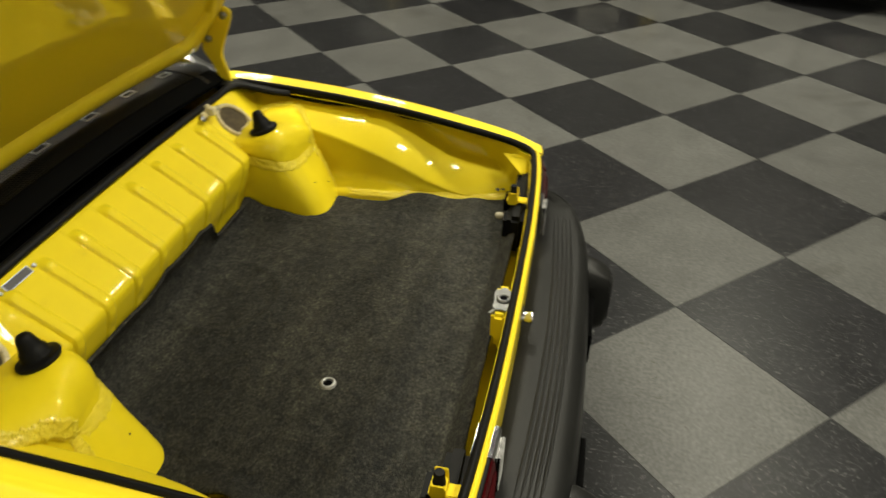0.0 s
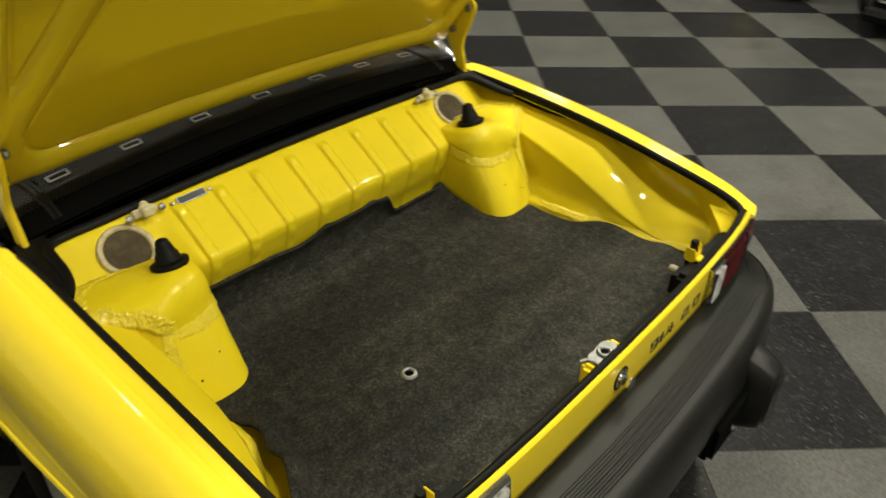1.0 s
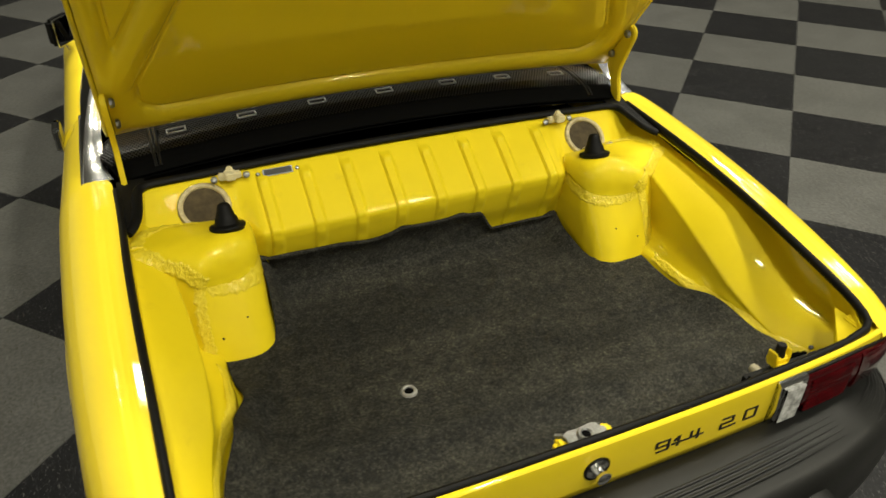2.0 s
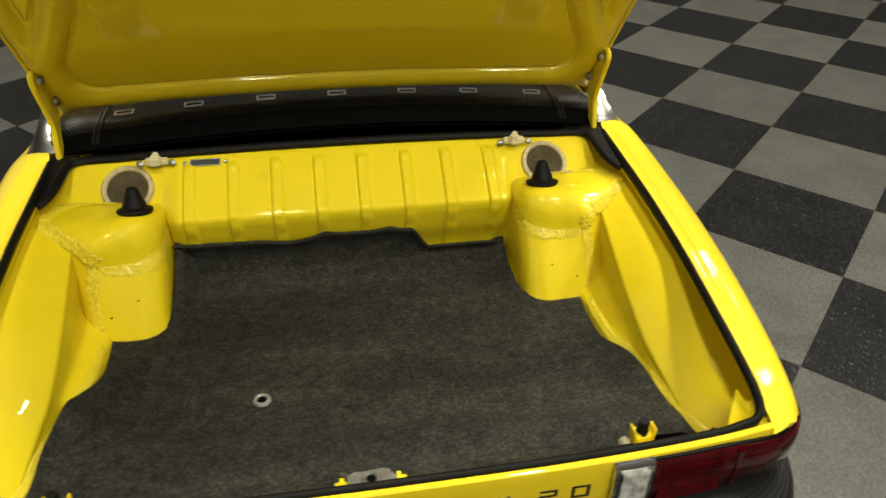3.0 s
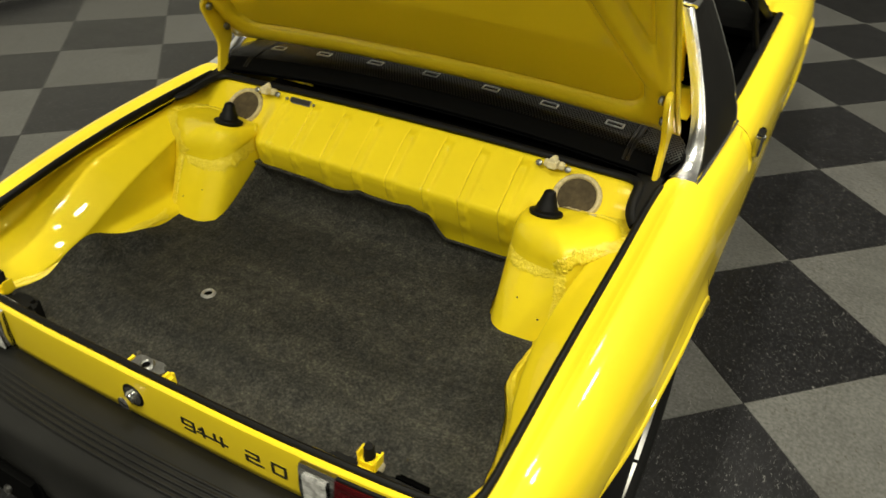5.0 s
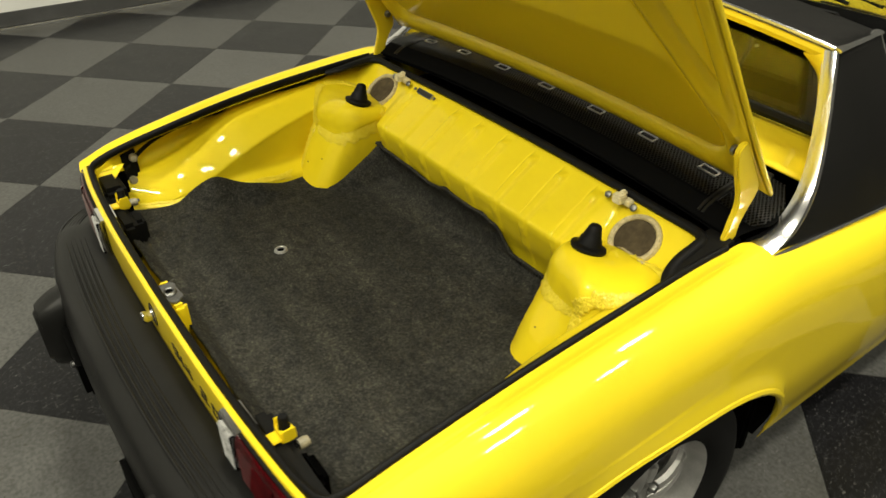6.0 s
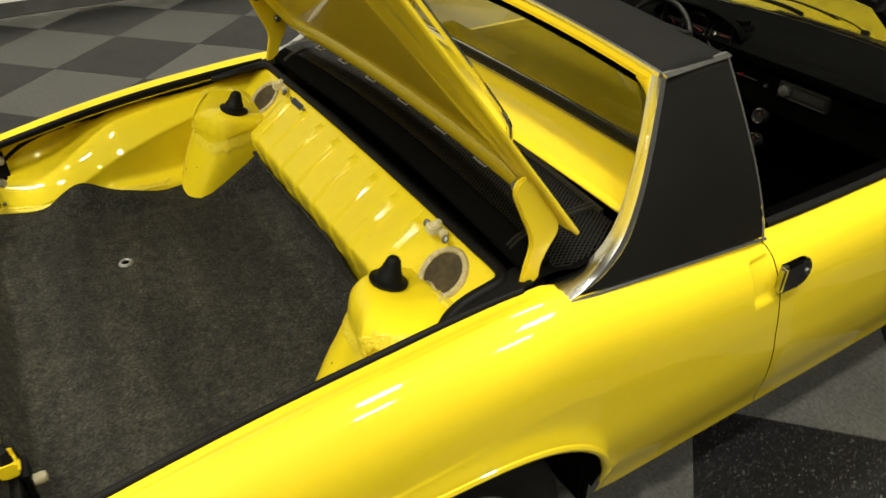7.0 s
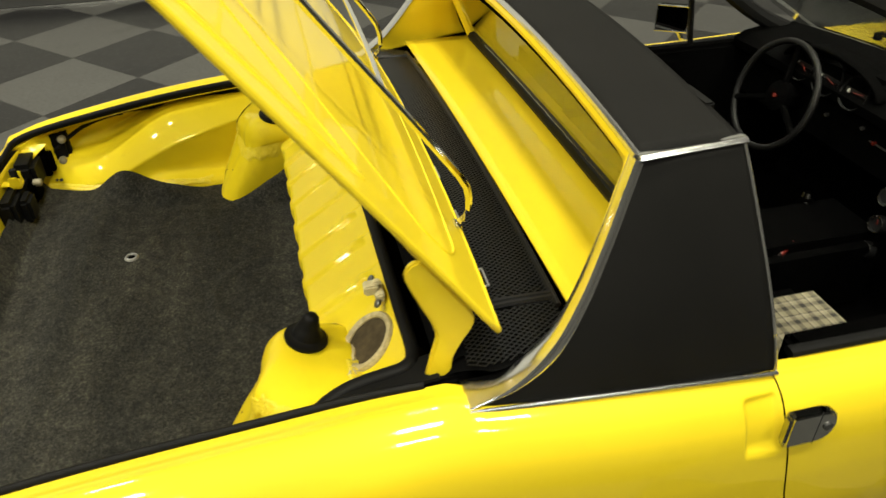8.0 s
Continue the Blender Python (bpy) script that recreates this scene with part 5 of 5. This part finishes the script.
dash = part("dashboard", sheet(dash_point, steps(-0.66, 0.66, 30), steps(0, 1, 40)), black_in, car, "black padded dashboard", thick=0.006)
part("hood_visor", sheet(lambda u, v: (-0.214 + 0.195 * math.cos(u), 1.50 - 0.075 * v, 0.790 + 0.070 * math.sin(u) + 0.006 * v), steps(0.05, math.pi - 0.05, 24), steps(0, 1, 4)), black_in, dash, "black instrument visor", thick=0.008)
for gx, r in ((-0.325, 0.048), (-0.215, 0.053), (-0.103, 0.048)):
    g = part("gauge", lathe([(r * 0.2, 0.0), (r * 0.92, 0.0), (r * 0.94, 0.008), (r, 0.010), (r, -0.01)], 28, m=pose(gx, 1.437, 0.793, 70, 0, 0)), rubber, dash, "round black gauge with red needle")
    part("needle", block(-0.0012, 0.0012, -0.005, r * 0.6, 0.003, 0.005, 0.0005, m=pose(gx, 1.435, 0.794, 70, 0, 0) @ pose(0, 0, 0, 0, 0, -60 + gx * 200)), red_pl, g)
    part("dial_marks", block(-r * 0.6, -r * 0.5, -r * 0.1, r * 0.1, 0.001, 0.002, 0, m=pose(gx, 1.435, 0.794, 70, 0, 0)), white_pl, g)
radio = part("radio", block(0.150, 0.330, 1.440, 1.47, 0.672, 0.724, 0.003), mesh_black, dash, "car radio with silver surround")
part("surround", tube([(0.153, 1.438, 0.675), (0.327, 1.438, 0.675), (0.327, 1.438, 0.721), (0.153, 1.438, 0.721)], 0.0018, 6, closed=True), mesh_black, radio)
part("volume_knob", lathe([(0.019, 0), (0.018, 0.012), (0.012, 0.014), (0, 0.014)], 20, m=pose(0.178, 1.439, 0.698, 90, 0, 0)), steel, radio)
part("display", block(0.205, 0.315, 1.4375, 1.4395, 0.688, 0.712, 0), mark, radio)
for i, (sx, sz) in enumerate(((0.0, 0.690), (-0.053, 0.711), (-0.194, 0.689), (0.10, 0.684))):
    part("heater_knob", lathe([(0.006, 0), (0.005, 0.010), (0, 0.011)], 12, m=pose(sx, 1.452, sz, 90, 0, 0)), red_pl if i == 0 else steel, dash)
part("slider", block(-0.02, 0.06, 1.449, 1.452, 0.686, 0.690, 0), steel, dash)
SW = pose(-0.338, 1.365, 0.702, 72, 0, 0)
col = part("steering_wheel", ring_bar(0.163, 0.0098, SW), rubber, car, "black three-spoke steering wheel")
part("hub", lathe([(0.0, -0.06), (0.040, -0.055), (0.050, -0.03), (0.046, -0.012), (0.030, -0.006), (0, -0.005)], 28, m=SW), black_in, col)
part("emblem", lathe([(0.006, -0.006), (0.006, -0.003), (0, -0.003)], 16, m=SW), red_pl, col)
for a in (90, 205, 335):
    ca, sa = math.cos(radians(a)), math.sin(radians(a))
    part("spoke", tube([SW @ Vector((0.04 * ca, 0.04 * sa, -0.02)), SW @ Vector((0.11 * ca, 0.11 * sa, -0.010)), SW @ Vector((0.16 * ca, 0.16 * sa, 0.0))], 0.010, 8), black_in, col)
part("column", tube([(-0.345, 1.41, 0.686), (-0.345, 1.52, 0.650)], 0.03, 12), black_in, col)
cons = part("centre_console", block(-0.12, 0.12, 1.02, 1.50, 0.20, 0.46, 0.03), black_in, car, "black centre console with round gauges")
part("gauge_face", block(-0.400, -0.030, 1.440, 1.52, 0.725, 0.850, 0.02, m=Matrix()), black_in, dash)
for gx, gy, gz in ((0.110, 1.46, 0.585), (0.110, 1.46, 0.497), (0.105, 1.455, 0.410)):
    g = part("small_gauge", lathe([(0.0, 0.0), (0.020, 0.0), (0.021, 0.006), (0.025, 0.007), (0.025, -0.02)], 24, m=pose(gx, gy - 0.02, gz, 75, 0, 0)), mesh_black, cons, "small round gauge")
    part("bezel", tube([(gx + 0.023 * math.cos(a), gy - 0.027 + 0.023 * 0.26 * math.sin(a), gz + 0.023 * 0.97 * math.sin(a)) for a in steps(0, 2 * math.pi, 24)[:-1]], 0.0015, 6, closed=True), dark_chrome, g)
    part("pointer", block(-0.001, 0.001, 0, 0.014, 0.001, 0.003, 0, m=pose(gx, gy - 0.021, gz, 75, 0, 40)), red_pl, g)
part("gear_lever", tube([(-0.06, 1.36, 0.40), (-0.09, 1.375, 0.465)], 0.007, 8), steel, car, "gear lever with chrome-topped knob")
part("gear_knob", lathe([(0.0, -0.02), (0.018, -0.012), (0.024, 0.004), (0.018, 0.018), (0, 0.022)], 20, m=pose(-0.094, 1.377, 0.478)), dark_chrome, bpy.data.objects["gear_lever"])
part("hand_lever", tube([(0.10, 1.10, 0.39), (0.085, 1.17, 0.43)], 0.006, 8), steel, car, "heater lever with red grip")
part("red_grip", tube([(0.085, 1.17, 0.43), (0.075, 1.215, 0.455)], lambda t: 0.011 - 0.004 * t, 10), red_pl, bpy.data.objects["hand_lever"])
for s in (1, -1):
    seat = part("seat", block(*sorted((s * 0.14, s * 0.60)), 0.70, 1.19, 0.24, 0.395, 0.05), black_in, car, "black vinyl bucket seat with plaid cloth insert")
    part("cushion_insert", block(*sorted((s * 0.20, s * 0.44)), 0.76, 1.205, 0.300, 0.410, 0.03), plaid, seat, "cream and grey plaid cloth")
    part("backrest", block(*sorted((s * 0.14, s * 0.60)), 0.56, 0.70, 0.36, 0.86, 0.05), black_in, seat)
    part("back_insert", block(*sorted((s * 0.22, s * 0.52)), 0.67, 0.712, 0.42, 0.78, 0.02), plaid, seat)
    # windscreen pillar
    part("windscreen_pillar", tube(curve_through([(s * 0.662, 1.66, 0.760), (s * 0.642, 1.47, 0.850), (s * 0.600, 1.26, 0.99), (s * 0.555, 1.12, 1.115)], 16), 0.026, 8), rubber, car, "black windscreen pillar")
part("windscreen_header", tube([(x, 1.12 + 0.05 * (1 - (x / 0.555) ** 2), 1.117 + 0.02 * (1 - (x / 0.555) ** 2)) for x in steps(-0.555, 0.555, 20)], 0.022, 8), rubber, car, "black windscreen header")
windscreen = part("windscreen", sheet(lambda u, t: (u * (0.655 - 0.105 * t), 1.695 + 0.125 * (1 - u * u) - 0.575 * t - 0.065 * t * (1 - u * u), 0.776 + 0.346 * t), steps(-1, 1, 16), steps(0, 1, 10)), glass, car, "curved clear windscreen", thick=0.004)
windscreen.visible_shadow = False
part("windscreen_seal", tube([(u * 0.655, 1.700 + 0.115 * (1 - u * u), 0.784) for u in steps(-1, 1, 24)], 0.012, 8), rubber, car, "black windscreen rubber")
# quarter-window post and mirror on the driver's door
for s in (-1, 1):
    part("vent_window_post", tube([(s * 0.690, 1.272, 0.755), (s * 0.655, 1.225, 0.92), (s * 0.600, 1.17, 1.06)], 0.010, 8), rubber, car, "black vent window post")
door_mirror = part("door_mirror", block(-0.055, 0.055, -0.022, 0.014, -0.045, 0.045, 0.012, m=pose(-0.79, 1.25, 0.815, 0, 0, 58)), rubber, car, "rectangular door mirror with chrome rim")
part("mirror_rim", tube([(pose(-0.79, 1.25, 0.815, 0, 0, 58) @ Vector(p)) for p in ((-0.053, -0.023, -0.043), (0.053, -0.023, -0.043), (0.053, -0.023, 0.043), (-0.053, -0.023, 0.043))], 0.004, 6, closed=True), chrome, door_mirror)
part("mirror_glass", block(-0.050, 0.050, -0.0245, -0.0235, -0.040, 0.040, 0, m=pose(-0.79, 1.25, 0.815, 0, 0, 58)), mirror_m, door_mirror)
part("mirror_stalk", tube([(-0.770, 1.29, 0.735), (-0.785, 1.262, 0.79)], 0.010, 8), chrome, door_mirror)

# wheels
def wheel(x, y, s):
    tyre = part("tyre", lathe([(0.195, -0.075), (0.215, -0.084), (0.262, -0.086), (0.292, -0.074), (0.302, -0.055), (0.304, 0.0), (0.302, 0.060), (0.293, 0.080), (0.278, 0.091), (0.250, 0.096), (0.222, 0.093), (0.205, 0.084), (0.195, 0.072)], 48, m=pose(x, y, 0.304 + FZ, 0, 90 * s, 0), loop=True), tyre_m, None, "black road tyre")
    rimm = part("rim", lathe([(0.190, -0.07), (0.203, 0.072), (0.2005, 0.077), (0.1955, 0.076), (0.190, 0.058), (0.180, 0.040), (0.172, 0.012), (0.150, 0.006), (0.148, -0.02)], 48, m=pose(x, y, 0.304 + FZ, 0, 90 * s, 0), loop=True), alloy, None)
    w = part("wheel", lathe([(0.0, 0.050), (0.030, 0.050), (0.034, 0.044), (0.060, 0.040), (0.066, 0.020), (0.06, -0.02)], 32, m=pose(x, y, 0.304 + FZ, 0, 90 * s, 0)), alloy, car, "five-spoke grey alloy wheel with black tyre")
    tyre.parent = w
    rimm.parent = w
    for k in range(5):
        a = 2 * math.pi * k / 5 + 0.42
        mm = pose(x, y, 0.304 + FZ, 0, 90 * s, 0) @ Matrix.Rotation(a, 4, "Z")
        for off in (-0.014, 0.014):
            bm = bmesh.new()
            pts = [(0.045, off * 0.9, 0.036), (0.09, off * 1.1, 0.044), (0.14, off * 1.35, 0.036), (0.178, off * 1.6, 0.020)]
            tube([mm @ Vector(p) for p in curve_through(pts, 8)], 0.0145, 8, bm)
            part("spoke", bm, alloy, w)
    for k in range(5):
        a = 2 * math.pi * k / 5 + 0.93
        part("lug_nut", lathe([(0.013, 0.030), (0.013, 0.052), (0.010, 0.060), (0.0, 0.062)], 6, m=pose(x, y, 0.304 + FZ, 0, 90 * s, 0) @ pose(0.062 * math.cos(a), 0.062 * math.sin(a), 0)), steel, w, "steel wheel nut")
    part("tyre_valve", tube([(x + s * 0.052, y + 0.17 * math.cos(1.2), 0.304 + FZ - 0.17 * math.sin(1.2)), (x + s * 0.078, y + 0.16 * math.cos(1.2), 0.304 + FZ - 0.16 * math.sin(1.2))], 0.004, 8), rubber, w)
    part("brake_disc", lathe([(0.0, -0.01), (0.150, -0.01), (0.150, -0.045), (0, -0.045)], 32, m=pose(x, y, 0.304 + FZ, 0, 90 * s, 0)), tyre_m, w)
    return w


for s in (1, -1):
    wheel(s * 0.714, AY + 0.004, s)
    wheel(s * 0.675, 2.225, s)

# ---------------------------------------------------------------- carpet in the trunk
def carpet_rise(x):
    return 0.114 - 0.066 * smoothstep(0.148, 0.200, x) - 0.014 * math.exp(-((x + 0.14) / 0.07) ** 2)


def carpet_point(u, w):
    """u across, w from the rear (0) to the front edge that climbs the bulkhead (1)."""
    t = max(0.0, (w - 0.90) / 0.10)
    y = -0.838 + (min(w, 0.90) / 0.90) * (0.838 - 0.096)
    x = u * (XB(y) + (0.010 if u < 0 else -0.006) * smoothstep(-0.33, -0.26, y) - 0.004 + 0.006 * noise.noise((y * 9, u * 2, 3.0)) * smoothstep(0.8, 1.0, abs(u)))
    z = 0.533 + 0.0055 * noise.noise((x * 3.5, y * 5.5, 1.7)) + 0.0016 * noise.noise((x * 17, y * 17, 4.1))
    z += 0.010 * math.exp(-((y + 0.665 + 0.06 * x) / 0.032) ** 2)
    z += 0.007 * math.exp(-((math.hypot(x - 0.02, y + 0.20) - 0.13) / 0.012) ** 2)
    z += 0.016 * smoothstep(0.86, 1.0, abs(u)) * math.exp(-((y + 0.52) / 0.05) ** 2)
    curl = math.exp(-((y + 0.575) / 0.055) ** 2) + (0.45 if u < 0 else 0.25) * math.exp(-((y + 0.455) / 0.06) ** 2)
    x -= math.copysign(0.026 if u < 0 else 0.0, u) * curl * smoothstep(0.80, 1.0, abs(u))
    z += (0.068 if u < 0 else 0.012) * curl * smoothstep(0.85, 1.0, abs(u))
    z += (0.058 + 0.012 * noise.noise((x * 14, 2.0, 6.0))) * smoothstep(-0.800, -0.838, y)
    y -= 0.008 * smoothstep(-0.800, -0.838, y)
    side = smoothstep(0.885, 0.985, abs(u)) * smoothstep(-0.30, -0.10, y)
    z += side * (0.092 if u < 0 else 0.034) * (1 - t)
    z += t * carpet_rise(x) + 0.012 * smoothstep(-0.15, -0.096, y) * (1 - t)
    return (x, y - 0.022 * t * carpet_rise(x) / 0.114 + 0.012 * math.sin(math.pi * t), z)


carpet = thing("trunk_carpet", "charcoal felt carpet lying loose on the trunk floor", "carpet")
ws = steps(0, 0.90, 130) + steps(0.90, 1, 12)[1:]
part("felt_sheet", sheet(carpet_point, steps(-1, 1, 190), ws), carpet_m, carpet, thick=0.007, sharp=80)
part("grommet", lathe([(0.0100, 0.0), (0.0100, 0.004), (0.0122, 0.0056), (0.0155, 0.0044), (0.0178, 0.0)], 28, m=pose(-0.206, -0.536, 0.5380), loop=True), grommet_m, carpet, "steel grommet in the carpet")
part("grommet_hole", lathe([(0.0, 0.0), (0.0104, 0.0), (0.0104, 0.001), (0, 0.001)], 20, m=pose(-0.206, -0.536, 0.5375)), void, carpet)

# ---------------------------------------------------------------- other vehicles at the far side of the hall
dark_paint = Mat("black_car_paint", (0.012, 0.012, 0.014), 0.3, coat=1.0).mottled(2, 0.2).m


def parked(x, y, turn, plate_on):
    ob = thing("parked_car", "black parked car facing the aisle" if plate_on else "dark parked car with yellow fog lamp", "car", "parked cars", at=(x, y, FZ))
    ob.rotation_euler = (0, 0, radians(turn))
    def shell(u, v):
        prof = ((0.0, 0.20), (-0.06, 0.30), (-0.07, 0.45), (-0.03, 0.62), (0.20, 0.74), (0.95, 0.92), (1.5, 1.30), (2.3, 1.38), (3.2, 1.25), (3.9, 0.95), (4.3, 0.85), (4.4, 0.5), (4.35, 0.22))
        t = v * (len(prof) - 1)
        i = min(int(t), len(prof) - 2)
        f = t - i
        yy, z = [prof[i][k] + (prof[i + 1][k] - prof[i][k]) * f for k in (0, 1)]
        narrow = 0.86 - 0.22 * smoothstep(0.8, 1.35, z)
        return (u * narrow, yy + 0.18 * abs(u) ** 3 * (1 if v < 0.5 else -1), z)
    body = part("body", sheet(shell, steps(-1, 1, 20), steps(0, 1, 60)), dark_paint, ob)
    for s in (-1, 1):
        part("side", sheet(lambda yy, z: (s * (0.86 - 0.20 * smoothstep(0.7, 1.3, z)), yy, z), steps(0.2, 4.1, 12), steps(0.2, 0.9, 8)), dark_paint, body)
        for wy in (0.85, 3.45):
            part("wheel", lathe([(0.0, 0.05), (0.19, 0.07), (0.20, 0.09), (0.30, 0.09), (0.32, 0.05), (0.32, -0.08), (0, -0.08)], 28, m=pose(s * 0.74, wy, 0.32, 0, 90 * s, 0)), tyre_m, ob)
        part("headlight", lathe([(0.0, 0.02), (0.09, 0.012), (0.10, 0.0), (0.10, -0.03)], 24, m=pose(s * 0.58, 0.02, 0.62, 80, 0, 0)), clear_lens, ob)
    part("lower_lip", tube([(u * 0.86, -0.06 + 0.18 * abs(u) ** 3, 0.16) for u in steps(-1, 1, 16)], 0.045, 8, flat=1.2), rubber, ob)
    part("chrome_strip", tube([(u * 0.80, -0.085 + 0.16 * abs(u) ** 3, 0.26) for u in steps(-1, 1, 16)], 0.012, 8), trim_metal, ob)
    if plate_on:
        pl = part("number_plate", block(-0.17, 0.17, -0.135, -0.115, 0.07, 0.19, 0.004), white_pl, ob, "white number plate")
        part("plate_bar", block(-0.10, 0.10, -0.138, -0.134, 0.11, 0.15, 0), steel, pl)
    fog = part("fog_lamp", lathe([(0.0, 0.02), (0.05, 0.014), (0.06, 0.0), (0.06, -0.04)], 20, m=pose(0.45, -0.07, 0.20, 90, 0, 0)), yellow, ob, "yellow fog lamp")
    return ob


parked(5.12, -0.98, -72, True)
parked(5.15, -3.10, -100, False)
parked(5.45, 1.30, -90, False)

# ---------------------------------------------------------------- floor tiles
TP, TA = 0.6176, radians(43.74)
TX, TY = -0.3224, -0.0622
tb = block(-TP / 2 + 0.0006, TP / 2 - 0.0006, -TP / 2 + 0.0006, TP / 2 - 0.0006, -0.004, 0.0, 0.0006)
light_mesh = mesh_of("light_tile", tb)
light_mesh.materials.append(tile_light)
dark_mesh = light_mesh.copy()
dark_mesh.materials[0] = tile_dark
rest = {0: bmesh.new(), 1: bmesh.new()}
cand = []
for i in range(-26, 27):
    for j in range(-26, 27):
        u, v = (i + 0.5) * TP, (j + 0.5) * TP
        x, y = TX + u * math.cos(TA) - v * math.sin(TA), TY + u * math.sin(TA) + v * math.cos(TA)
        if WX0 + 0.03 < x - 0.40 and x + 0.40 < WX1 and WY0 < y - 0.4 and y + 0.4 < WY1:
            cand.append((max(abs(x - 0.4) / 1.15, abs(y - 0.1)), i, j, x, y, True))
        elif WX0 - 0.4 < x < WX1 + 0.4 and WY0 - 0.4 < y < WY1 + 0.4:
            cand.append((99, i, j, x, y, False))
cand.sort()
for rank, (_, i, j, x, y, whole) in enumerate(cand):
    odd = (i + j) % 2
    if rank < 300 and whole:
        o = bpy.data.objects.new("floor_tile", dark_mesh if odd == TILE_ODD else light_mesh)
        scene.collection.objects.link(o)
        o.matrix_world = Matrix.Translation((x, y, FZ)) @ Matrix.Rotation(TA, 4, "Z")
        o.parent = hall_floor
    else:
        bm = rest[odd]
        c, s = math.cos(TA), math.sin(TA)
        h = TP / 2 - 0.0006
        vs = [bm.verts.new((x + a * h * c - b * h * s, y + a * h * s + b * h * c, FZ)) for a, b in ((-1, -1), (1, -1), (1, 1), (-1, 1))]
        bm.faces.new(vs)
for odd, bm in rest.items():
    o = part("far_tiles", bm, tile_dark if odd == TILE_ODD else tile_light, hall_floor)
    tagged(o, "dark grey vinyl tiles" if odd == TILE_ODD else "light grey vinyl tiles", kind="stuff")
